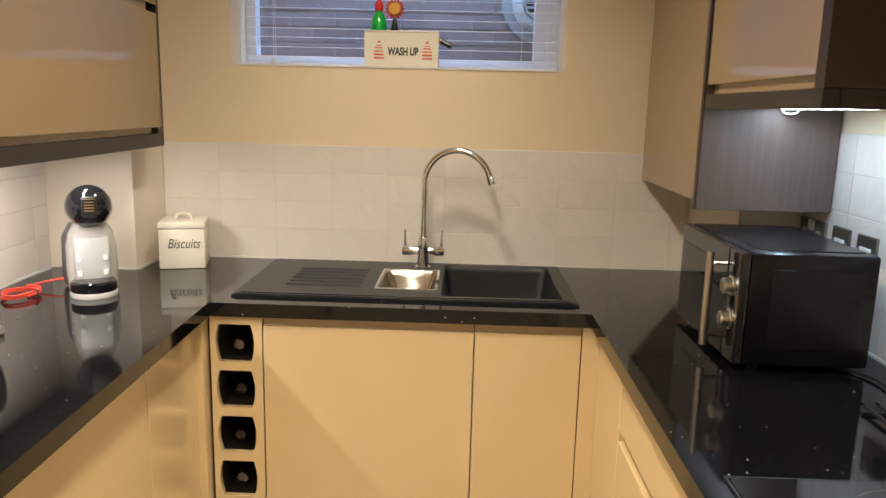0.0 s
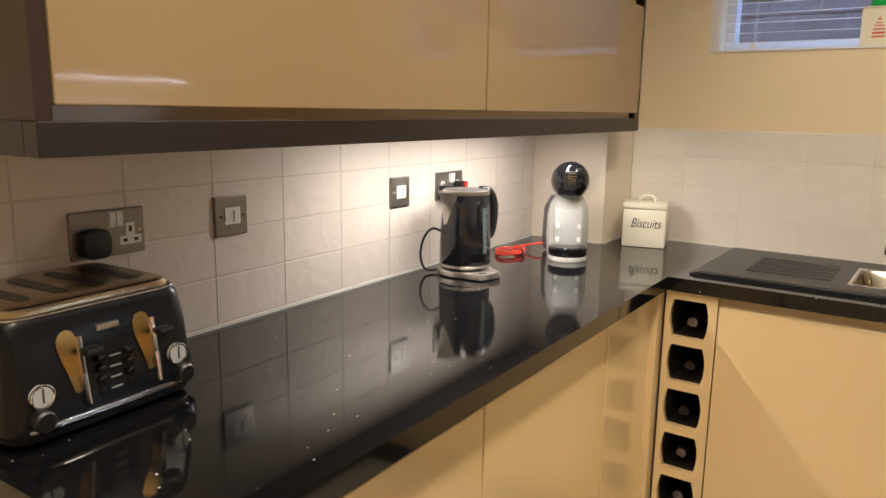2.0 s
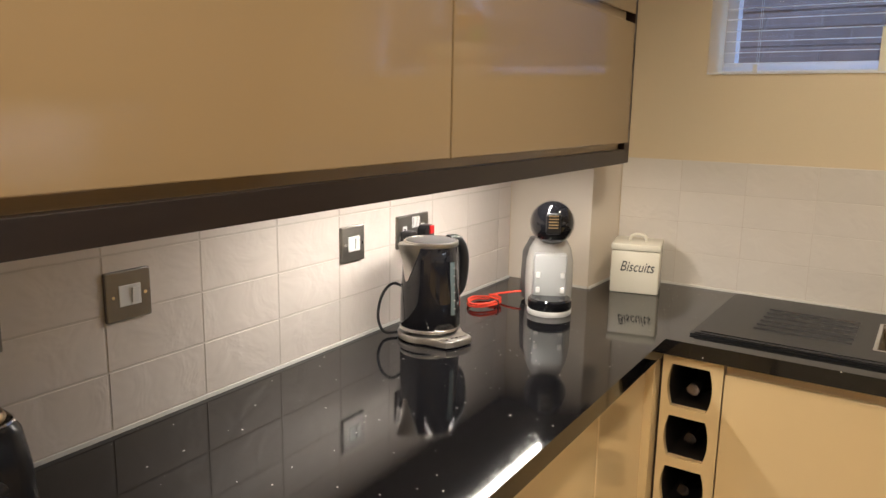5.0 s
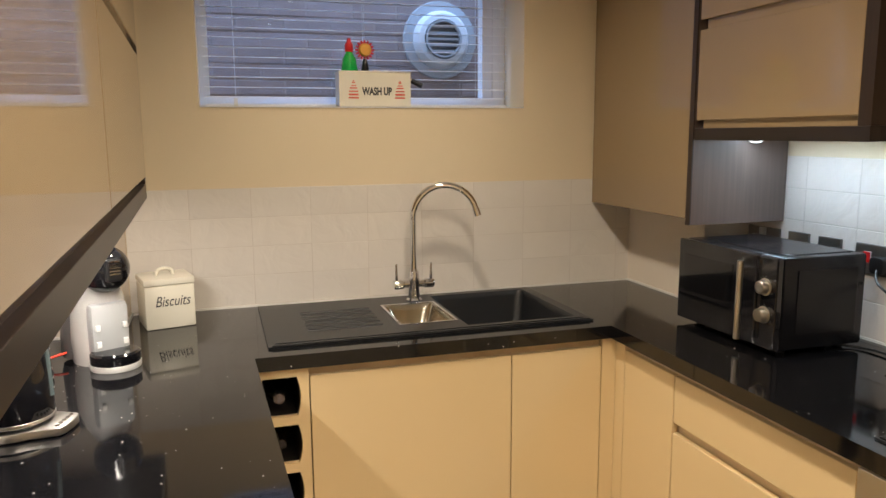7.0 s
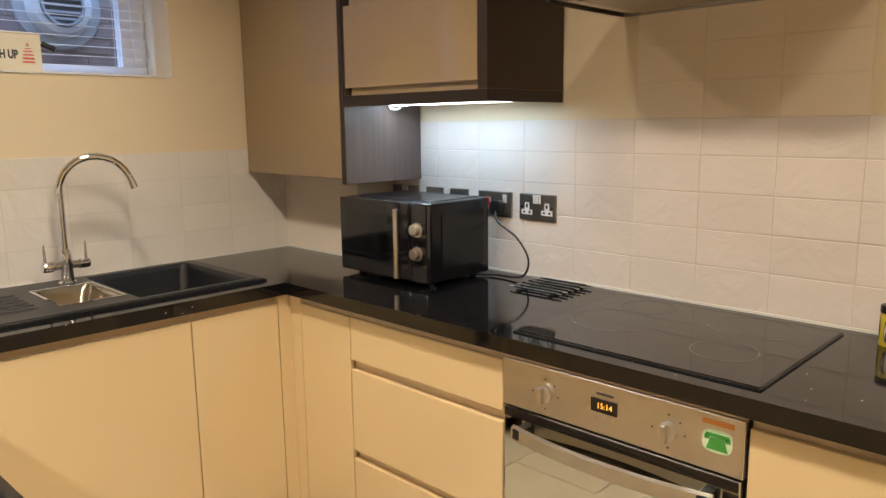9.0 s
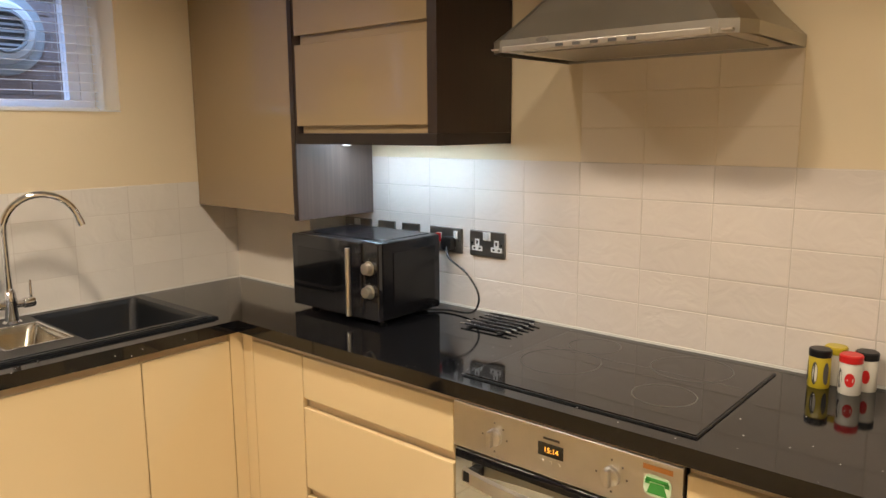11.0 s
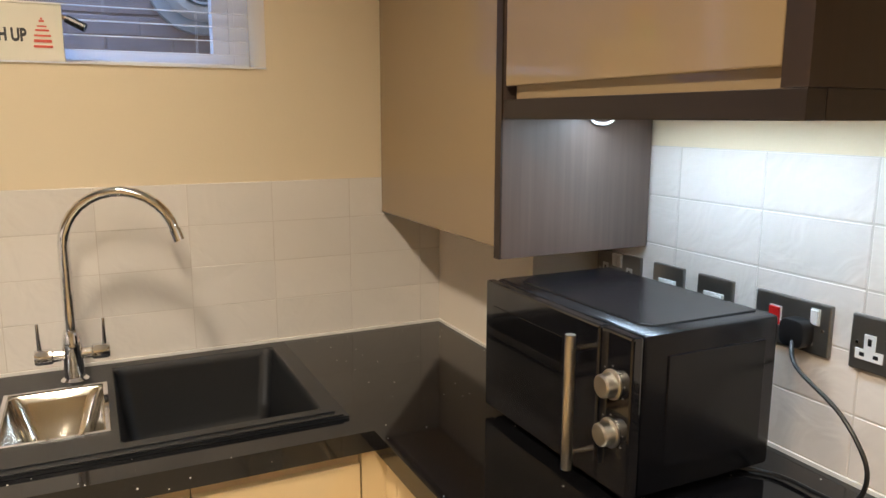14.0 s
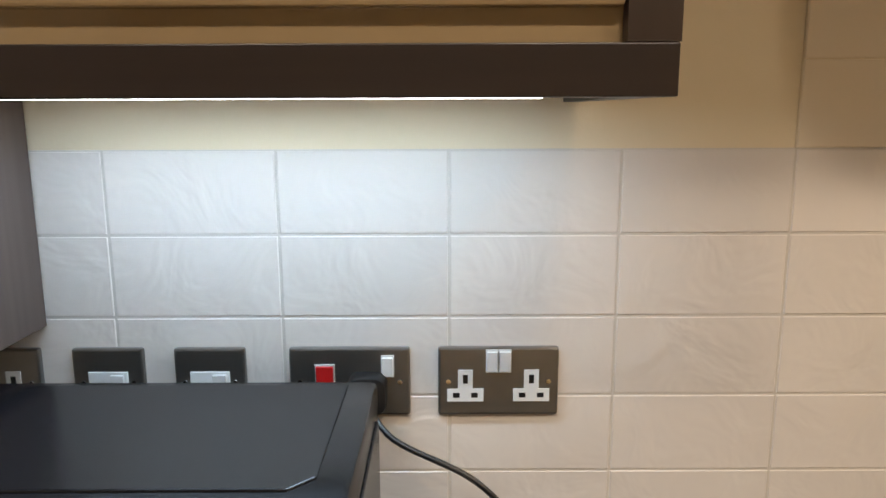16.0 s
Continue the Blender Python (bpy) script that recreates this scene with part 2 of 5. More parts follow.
def prism(outline, z0, z1, bevel=0.0, m=None):
    """An upright prism over an outline of (x, y)."""
    bm = bmesh.new()
    a = [bm.verts.new((x, y, z0)) for x, y in outline]
    b = [bm.verts.new((x, y, z1)) for x, y in outline]
    bm.faces.new(a[::-1])
    top = bm.faces.new(b)
    for i in range(len(a)):
        bm.faces.new((a[i - 1], a[i], b[i], b[i - 1]))
    bmesh.ops.recalc_face_normals(bm, faces=bm.faces)
    if bevel:
        bmesh.ops.bevel(bm, geom=list(top.edges), offset=bevel, segments=2, profile=0.5, affect="EDGES")
    if m:
        bm.transform(m)
    return bm


def lathe(profile, n=32, m=None, bm=None):
    """A turned shape from (radius, height) pairs."""
    bm = bm or bmesh.new()
    rings = []
    for r, z in profile:
        if r < 1e-5:
            rings.append([bm.verts.new(m @ Vector((0, 0, z)) if m else (0, 0, z))])
        else:
            ring = []
            for i in range(n):
                p = Vector((r * math.cos(2 * math.pi * i / n), r * math.sin(2 * math.pi * i / n), z))
                ring.append(bm.verts.new(m @ p if m else p))
            rings.append(ring)
    for a, b in zip(rings, rings[1:]):
        for i in range(n):
            j = (i + 1) % n
            if len(a) == 1 and len(b) == 1:
                continue
            if len(a) == 1:
                bm.faces.new((a[0], b[j], b[i]))
            elif len(b) == 1:
                bm.faces.new((a[i], a[j], b[0]))
            else:
                bm.faces.new((a[i], a[j], b[j], b[i]))
    bmesh.ops.recalc_face_normals(bm, faces=bm.faces)
    return bm


def smooth_path(points, steps=8):
    pts = [Vector(p) for p in points]
    out = []
    for i in range(len(pts) - 1):
        p0, p1, p2, p3 = pts[max(i - 1, 0)], pts[i], pts[i + 1], pts[min(i + 2, len(pts) - 1)]
        for k in range(steps):
            t = k / steps
            out.append(0.5 * ((2 * p1) + (p2 - p0) * t + (2 * p0 - 5 * p1 + 4 * p2 - p3) * t * t + (3 * p1 - p0 - 3 * p2 + p3) * t ** 3))
    out.append(pts[-1])
    return out


def tube(points, radius, n=10, bm=None, closed=False):
    bm = bm or bmesh.new()
    pts = [Vector(p) for p in points]
    rings = []
    up = Vector((0, 0, 1))
    side = None
    for i, p in enumerate(pts):
        if closed:
            d = pts[(i + 1) % len(pts)] - pts[i - 1]
        else:
            d = pts[min(i + 1, len(pts) - 1)] - pts[max(i - 1, 0)]
        d.normalize()
        if side is None:
            side = d.cross(up if abs(d.z) < 0.9 else Vector((1, 0, 0))).normalized()
        side = (side - d * side.dot(d)).normalized()
        other = d.cross(side)
        r = radius[i] if isinstance(radius, (list, tuple)) else radius
        rings.append([bm.verts.new(p + r * (math.cos(2 * math.pi * k / n) * side + math.sin(2 * math.pi * k / n) * other)) for k in range(n)])
    pairs = list(zip(rings, rings[1:])) + ([(rings[-1], rings[0])] if closed else [])
    for a, b in pairs:
        for k in range(n):
            j = (k + 1) % n
            bm.faces.new((a[k], a[j], b[j], b[k]))
    if not closed:
        bm.faces.new(rings[0][::-1])
        bm.faces.new(rings[-1])
    bmesh.ops.recalc_face_normals(bm, faces=bm.faces)
    return bm


def mesh_of(name, bm, material, smooth=False):
    me = bpy.data.meshes.new(name)
    bm.normal_update()
    bm.to_mesh(me)
    bm.free()
    me.materials.append(material)
    if smooth:
        for p in me.polygons:
            p.use_smooth = True
        me.set_sharp_from_angle(angle=radians(38))
    return me


def part(name, bm, material, parent, label="", smooth=False):
    ob = new(name, mesh_of(name, bm, material, smooth))
    ob.parent = parent
    if label:
        ob["label"] = label
    return ob


def thing(name, label, category, m=None, group="", kind=""):
    ob = new(name)
    ob.empty_display_size = 0.05
    if m:
        ob.matrix_world = m
    return tagged(ob, label, category, group, kind)


def solid(name, bm, material, label="", category="", kind="", smooth=False, group=""):
    return tagged(new(name, mesh_of(name, bm, material, smooth)), label, category, group, kind)


def text_part(name, words, size, material, parent, m, shear=0.0, extrude=0.0004, label="", squeeze=1.0, bold=0.0):
    cu = bpy.data.curves.new("lettering", "FONT")
    cu.body, cu.size, cu.shear, cu.extrude = words, size, shear, extrude
    cu.offset = bold
    cu.align_x, cu.align_y = "CENTER", "CENTER"
    tmp = bpy.data.objects.new("lettering", cu)
    scene.collection.objects.link(tmp)
    bpy.context.view_layer.update()
    me = bpy.data.meshes.new_from_object(tmp.evaluated_get(bpy.context.evaluated_depsgraph_get()))
    bpy.data.objects.remove(tmp)
    me.transform(m @ Matrix.Diagonal((squeeze, 1, 1, 1)))
    me.materials.clear()
    me.materials.append(material)
    ob = new(name, me)
    ob.parent = parent
    if label:
        ob["label"] = label
    return ob


# ---------------------------------------------------------------- plan
XL, XR, C = -2.150, 0.18, 0.91
YN = -4.3
WX0, WX1, WZ0, WZ1 = -1.611, -0.461, 1.591, 2.25
REVEAL = 0.20
WALL = 0.32

# the west side is a little out of square
PX, PY, SKEW = -1.770, -0.22, 1.95
SKEWED = pose(PX, PY, 0, 0, 0, SKEW) @ pose(-PX, -PY, 0)


def askew(ob):
    ob.matrix_world = SKEWED @ ob.matrix_world
    return ob


# walls, floor, ceiling
wall_north = solid("wall_north", boxes(
    (XL - 0.3, WX0, 0.004, WALL, -0.15, CEIL), (WX1, XR + 0.15, 0.004, WALL, -0.15, CEIL),
    (WX0, WX1, 0.004, WALL, -0.15, WZ0), (WX0, WX1, 0.004, WALL, WZ1, CEIL)), PAINT, "cream painted plaster wall with a deep window opening", "wall", "structure")
wall_west = askew(solid("wall_west", boxes((XL - 0.15, XL - 0.004, YN - 0.1, 0.1, -0.15, CEIL)), PAINT, "cream painted plaster side wall with tiled splashback", "wall", "structure"))
wall_east = solid("wall_east", boxes((XR + 0.004, XR + 0.15, YN, 0.004, -0.15, CEIL)), PAINT, "cream painted plaster side wall with tiled splashback", "wall", "structure")
wall_south = solid("wall_south", boxes((XL - 0.15, XR + 0.15, YN - 0.15, YN, -0.15, CEIL)), PAINT, "plain cream painted wall closing the room", "wall", "structure")
ceiling = solid("ceiling", boxes((XL - 0.15, XR + 0.15, YN - 0.15, WALL, CEIL, CEIL + 0.12)), CEILING, "white painted plaster ceiling", "ceiling", "structure")
pier_west = solid("pier_west", boxes((XL - 0.1, -1.865, -0.245, 0.003, 0.0, CEIL - 0.002)), PIER_PAINT, "off-white painted boxed-in corner pier", "wall", "structure")
pier_east = solid("pier_east", boxes((0.0, XR + 0.003, -0.478, 0.003, 0.0, CEIL - 0.002)), PIER_PAINT, "off-white painted boxed-in corner pier", "wall", "structure")
floor = solid("floor", boxes((XL - 0.15, XR + 0.15, YN - 0.15, WALL, -0.16, -0.006)), GROUT, "beige ceramic tiled kitchen floor", "floor", "structure")
outside_ground = solid("ground", boxes((-30, 30, WALL, 40, -0.3, -0.2)), CONCRETE, "grey paved ground outside the window", "ground", "structure")

# ---------------------------------------------------------------- worktop
worktop = thing("worktop", "polished black sparkle stone worktop running round three sides", "worktop")
for slab_box in ((-1.502, -1.44, -0.62, 0.0), (-1.44, -0.47, -0.62, -0.535), (-1.44, -0.47, -0.045, 0.0), (-0.47, -0.428, -0.62, 0.0), (-0.428, XR, -3.3, 0.0)):
    part("slab", boxes((*slab_box, C - 0.04, C)), GRANITE, worktop)
part("slab", prism([(-2.158, 0.0), (-1.502, 0.0), (-1.502, -0.62), (-1.496, -0.62), (-1.447, -2.318), (-2.083, -2.338)], C - 0.04, C), GRANITE, worktop)

# sealant bead along the wall
askew(solid("trim", boxes((XL, XL + 0.006, -2.30, -0.245, C, C + 0.007)), SEALANT, "white sealant bead along the worktop edge", "trim", "structure"))
solid("trim", boxes((-1.862, 0.0, -0.006, 0.0, C, C + 0.007), (XR - 0.006, XR, -3.3, -0.478, C, C + 0.007),
      (-0.006, 0.0, -0.478, -0.006, C, C + 0.007), (-1.862, -1.856, -0.245, -0.006, C, C + 0.007), (-2.1, -1.865, -0.251, -0.245, C, C + 0.007)), SEALANT, "white sealant bead along the worktop edge", "trim", "structure")


# ---------------------------------------------------------------- base cabinets
FY, FXL, FXR = -0.60, -1.548, -0.40      # front planes of the doors
TOP, BOT = 0.842, 0.15


def slab(axis, plane, out, a0, a1, z0, z1):
    """A door panel 19 mm thick whose front lies on the plane; out: the way it faces."""
    bm = bmesh.new()
    lo, hi = sorted((plane, plane - out * 0.019))
    g = 0.0015
    if axis == "y":
        return box(bm, a0 + g, a1 - g, lo, hi, z0 + g, z1 - g, bevel=0.0025)
    return box(bm, lo, hi, a0 + g, a1 - g, z0 + g, z1 - g, bevel=0.0025)


def base_unit(label, axis, plane, out, back, a0, a1, fronts, kind_name="base_cabinet", body_top=C - 0.042):
    """A base cabinet: carcass, grip rail and fronts given as (z0, z1)."""
    t = thing(kind_name, label, "cabinet", group="base cabinets")
    inner = plane - out * 0.0205
    lo, hi = sorted((inner, back))
    rail = sorted((plane - out * 0.016, plane - out * 0.0205))
    g = 0.001
    if axis == "y":
        part("body", boxes((a0 + g, a1 - g, lo, hi, 0.10, body_top)), SHADED_CREAM, t)
        part("grip_rail", boxes((a0 + g, a1 - g, *rail, TOP - 0.03, C - 0.043)), SHADED_CREAM, t)
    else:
        part("body", boxes((lo, hi, a0 + g, a1 - g, 0.10, C - 0.042)), SHADED_CREAM, t)
        part("grip_rail", boxes((*rail, a0 + g, a1 - g, TOP - 0.03, C - 0.043)), SHADED_CREAM, t)
    for z0, z1 in fronts:
        part("drawer_front" if len(fronts) > 1 else "door", slab(axis, plane, out, a0, a1, z0, z1), CREAM, t)
    return t


base_unit("cream gloss handleless door under the sink", "y", FY, -1, -0.03, -1.352, -0.750, [(BOT, TOP)], body_top=0.66)
base_unit("cream gloss handleless door beside the corner post", "y", FY, -1, -0.05, -0.750, -0.448, [(BOT, TOP)], body_top=0.66)
base_unit("narrow cream gloss handleless corner door", "x", FXR, -1, XR - 0.02, -0.910, -0.655, [(BOT, TOP)])
base_unit("cream gloss three-drawer unit with grip channels", "x", FXR, -1, XR - 0.02, -1.515, -0.912, [(0.705, TOP), (0.412, 0.679), (BOT, 0.388)])
base_unit("cream gloss handleless door beyond the oven", "x", FXR, -1, XR - 0.02, -2.72, -2.118, [(BOT, TOP)])
base_unit("cream gloss handleless door at the end of the run", "x", FXR, -1, XR - 0.02, -3.28, -2.722, [(BOT, TOP)])
askew(base_unit("cream gloss handleless door reflecting the wine rack", "x", FXL, 1, XL + 0.02, -0.985, -0.64, [(BOT, TOP)]))
askew(base_unit("cream gloss handleless door under the kettle", "x", FXL, 1, XL + 0.02, -1.620, -0.987, [(BOT, TOP)]))
askew(base_unit("cream gloss handleless door near the toaster", "x", FXL, 1, XL + 0.02, -2.285, -1.622, [(BOT, TOP)]))
post = thing("corner_post", "cream corner filler posts between the cabinet runs", "cabinet")
part("filler", boxes((-0.4465, -0.3985, -0.5985, -0.575, 0.10, C - 0.042)), CREAM, post)
part("filler", boxes((-0.3985, -0.375, -0.6535, -0.5990, 0.10, C - 0.042)), CREAM, post)
end_panel = askew(solid("end_panel", boxes((XL + 0.003, FXL + 0.012, -2.308, -2.287, 0.0, C - 0.041), bevel=0.001), WENGE, "dark wenge end panel closing the cabinet run", "panel"))
solid("plinth", boxes((-1.58, -0.35, -0.555, -0.54, 0, 0.10), (-0.355, -0.34, -3.28, -0.6, 0, 0.10), (-1.61, -1.595, -2.262, -0.56, 0, 0.10)), WENGE_Y, "dark plinth boards under the base cabinets", "plinth", "structure")

# wine rack
rack = thing("wine_rack", "cream open wine rack column with shaped holes", "wine rack")
RX0, RX1 = -1.503, -1.354
HOLES = [0.786, 0.648, 0.508, 0.368, 0.228]


def rack_cells():
    cells = [C - 0.042] + [(a + b) / 2 for a, b in zip(HOLES, HOLES[1:])] + [0.15]
    for k, zc in enumerate(HOLES):
        bm = bmesh.new()
        xc = (RX0 + RX1) / 2 - 0.004
        hole, rim = [], []
        ztop, zbot = cells[k] - zc, zc - cells[k + 1]
        n = 10
        hw, hh, bulge = 0.0455, 0.056, 0.010
        for i in range(n + 1):
            s = -1 + 2 * i / n
            hole.append((xc + hw + bulge * (1 - s * s), zc + s * hh))
            rim.append((RX1, zc + (s * zbot if s < 0 else s * ztop)))
        for i in range(n + 1):
            s = 1 - 2 * i / n
            hole.append((xc - hw - bulge * (1 - s * s), zc + s * hh))
            rim.append((RX0, zc + (s * zbot if s < 0 else s * ztop)))
        h0 = [bm.verts.new((x, FY, z)) for x, z in hole]
        r0 = [bm.verts.new((x, FY, z)) for x, z in rim]
        for i in range(len(h0)):
            bm.faces.new((r0[i - 1], r0[i], h0[i], h0[i - 1]))
        h2 = [bm.verts.new((x, FY + 0.018, z)) for x, z in hole]
        for i in range(len(h0)):
            bm.faces.new((h0[i - 1], h0[i], h2[i], h2[i - 1]))
        bmesh.ops.recalc_face_normals(bm, faces=bm.faces)
        cell = part("cell", bm, CREAM, rack)
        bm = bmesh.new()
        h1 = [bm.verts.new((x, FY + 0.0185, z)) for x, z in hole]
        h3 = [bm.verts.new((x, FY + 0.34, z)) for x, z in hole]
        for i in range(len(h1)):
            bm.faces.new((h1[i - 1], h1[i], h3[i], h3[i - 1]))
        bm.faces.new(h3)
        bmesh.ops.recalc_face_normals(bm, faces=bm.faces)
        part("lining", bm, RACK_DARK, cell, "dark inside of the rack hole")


rack_cells()
part("side_panel", boxes((RX0, RX0 + 0.012, FY + 0.001, -0.05, 0.10, C - 0.042)), SHADED_CREAM, rack)
part("side_panel", boxes((RX1 - 0.012, RX1, FY + 0.001, -0.05, 0.10, C - 0.042)), SHADED_CREAM, rack)
part("dark_strip", boxes((-1.512, -1.5045, FY + 0.012, -0.55, 0.10, C - 0.042)), WENGE, rack, "dark gap strip at the corner")
part("filler", boxes((-1.5505, -1.5125, -0.638, -0.56, 0.10, C - 0.042)), CREAM, rack)
wb = thing("wine_bottle", "dark glass wine bottle lying in the rack", "bottle", pose(-1.4335, -0.555, HOLES[0] - 0.0185, -90, 0, 0), group="bottles in the rack")
part("glass", lathe([(0, 0.27), (0.036, 0.27), (0.037, 0.10), (0.030, 0.075), (0.015, 0.05), (0.0145, 0.0), (0, 0.0)], 20), BOTTLE, wb, smooth=True)
part("foil_cap", lathe([(0.0155, 0.035), (0.0155, -0.002), (0.012, -0.003), (0, -0.003)], 16), FOIL, wb, "silver foil cap", True)
for zc in HOLES[1:]:
    copy_thing(wb, pose(-1.4335 + random.uniform(-0.004, 0.002), -0.555 + random.uniform(-0.015, 0.015), zc - 0.0185, -90, 0, 0))

# ---------------------------------------------------------------- oven
oven = thing("oven", "built-in stainless steel oven with mirrored glass door", "oven")
part("body", boxes((-0.385, 0.15, -2.113, -1.518, 0.12, 0.866)), BLACK, oven)
part("control_panel", boxes((-0.404, -0.386, -2.113, -1.518, 0.733, 0.852), bevel=0.002), STEEL, oven)
part("trim_strip", boxes((-0.398, -0.386, -2.113, -1.518, 0.853, 0.868)), SHADED_CREAM, oven)
door = part("door", boxes((-0.404, -0.386, -2.11, -1.521, 0.16, 0.728), bevel=0.003), OVEN_GLASS, oven, "mirrored dark glass door")
part("door_top", boxes((-0.4065, -0.4045, -2.105, -1.526, 0.705, 0.726)), BLACK_GLOSS, door)
hb = bmesh.new()
N = 16
for i in range(N):
    a, b = -1.565 - 0.50 * i / N, -1.565 - 0.50 * (i + 1) / N
    fa, fb = [0.028 * (1 - (2 * k / N - 1) ** 2) for k in (i, i + 1)]
    vs = [hb.verts.new(p) for p in ((-0.430 - fa, a, 0.660), (-0.430 - fb, b, 0.660), (-0.430 - fb, b, 0.690), (-0.430 - fa, a, 0.690),
                                     (-0.420 - fa, a, 0.662), (-0.420 - fb, b, 0.662), (-0.420 - fb, b, 0.694), (-0.420 - fa, a, 0.694))]
    for q in ((0, 1, 2, 3), (4, 7, 6, 5), (3, 2, 6, 7), (0, 4, 5, 1)):
        hb.faces.new([vs[k] for k in q])
    if i == 0:
        hb.faces.new([vs[k] for k in (0, 3, 7, 4)])
    if i == N - 1:
        hb.faces.new([vs[k] for k in (1, 5, 6, 2)])
bmesh.ops.remove_doubles(hb, verts=hb.verts, dist=1e-5)
bmesh.ops.recalc_face_normals(hb, faces=hb.faces)
part("handle", hb, STEEL, door, "bowed brushed steel bar handle")
for yy in (-1.585, -2.045):
    part("bracket", boxes((-0.436, -0.403, yy - 0.012, yy + 0.012, 0.664, 0.690), bevel=0.002), BLACK, door)
for yy in (-1.647, -1.957):
    k = part("knob", lathe([(0, 0), (0.021, 0), (0.0205, 0.010), (0.016, 0.013), (0, 0.013)], 24, pose(-0.404, yy, 0.788, 0, -90, 0)), STEEL, oven, "brushed steel oven knob", True)
    part("grip", boxes((-0.432, -0.416, yy - 0.006, yy + 0.006, 0.768, 0.809), bevel=0.003), STEEL, k)
    for a in range(0, 360, 45):
        if a in (0, 90, 180, 270, 315):
            part("mark", boxes((-0.4052, -0.4042, yy + 0.036 * math.sin(radians(a)) - 0.002, yy + 0.036 * math.sin(radians(a)) + 0.002, 0.788 + 0.036 * math.cos(radians(a)) - 0.002, 0.788 + 0.036 * math.cos(radians(a)) + 0.002)), DARK_GREY, k)
disp = part("display", boxes((-0.4062, -0.4042, -1.838, -1.772, 0.784, 0.815)), BLACK_GLOSS, oven, "small black clock display")
TO_WEST = Matrix(((0, 0, -1, 0), (-1, 0, 0, 0), (0, 1, 0, 0), (0, 0, 0, 1)))
text_part("digits", "15:14", 0.018, DIGIT, disp, Matrix.Translation((-0.4068, -1.807, 0.799)) @ TO_WEST, label="amber clock digits")
for i in range(3):
    part("button", lathe([(0, 0), (0.004, 0), (0.0035, 0.002), (0, 0.002)], 12, pose(-0.404, -1.783 - 0.022 * i, 0.771, 0, -90, 0)), STEEL, oven)
part("badge", boxes((-0.4055, -0.4042, -1.828, -1.785, 0.824, 0.829)), DARK_GREY, oven)
sticker = part("sticker", prism([(0.030 * math.copysign(abs(math.cos(a)) ** 0.6, math.cos(a)), 0.024 * math.copysign(abs(math.sin(a)) ** 0.6, math.sin(a))) for a in [2 * math.pi * i / 24 for i in range(24)]], 0, 0.0008, m=Matrix.Translation((-0.4042, -2.060, 0.797)) @ TO_WEST), PALE_GREEN, oven, "pale green telephone-shaped sticker")
part("phone_handset", boxes((-0.4060, -0.4052, -2.084, -2.036, 0.805, 0.813), (-0.4060, -0.4052, -2.044, -2.034, 0.799, 0.808), (-0.4060, -0.4052, -2.086, -2.076, 0.799, 0.808)), GREEN_INK, sticker)
part("phone_body", prism([(-0.022, -0.018), (0.022, -0.018), (0.014, 0.006), (-0.014, 0.006)], 0, 0.0008, m=Matrix.Translation((-0.4052, -2.060, 0.797)) @ TO_WEST), GREEN_INK, sticker)
part("label_strip", boxes((-0.4050, -0.4042, -2.092, -2.028, 0.829, 0.840)), ORANGE, oven, "orange paper strip")

# ---------------------------------------------------------------- hob
hob = thing("hob", "black glass ceramic hob with four printed rings", "hob")
part("glass", boxes((-0.375, 0.115, -2.123, -1.533, C - 0.002, C + 0.006), bevel=0.002), BLACK_GLASS, hob)
part("edge_trim", boxes((-0.380, -0.376, -2.127, -1.529, C, C + 0.004), (0.116, 0.120, -2.127, -1.529, C, C + 0.004), (-0.376, 0.116, -2.127, -2.1235, C, C + 0.004), (-0.376, 0.116, -1.5325, -1.529, C, C + 0.004)), BLACK, hob)
for rx, ry, rr in ((-0.14, -1.665, 0.105), (0.035, -1.668, 0.072), (0.015, -1.955, 0.100), (-0.205, -1.980, 0.072)):
    part("ring", lathe([(rr - 0.0012, 0.0), (rr - 0.0012, 0.0004), (rr + 0.0012, 0.0004), (rr + 0.0012, 0.0)], 64, pose(rx, ry, C + 0.006)), HOB_PRINT, hob)
part("ring_line", boxes((-0.052, -0.050, -2.10, -1.56, C + 0.006, C + 0.0063)), HOB_PRINT, hob)

# ---------------------------------------------------------------- sink and tap
sink = thing("sink", "black composite one and a half bowl sink with drainer", "sink")
SX0, SX1, SY0, SY1, SZ = -1.456, -0.452, -0.548, -0.028, C + 0.006
BOWL = (-0.852, -0.488, -0.492, -0.060, 0.19)
HALF = (-1.047, -0.872, -0.425, -0.165, 0.13)


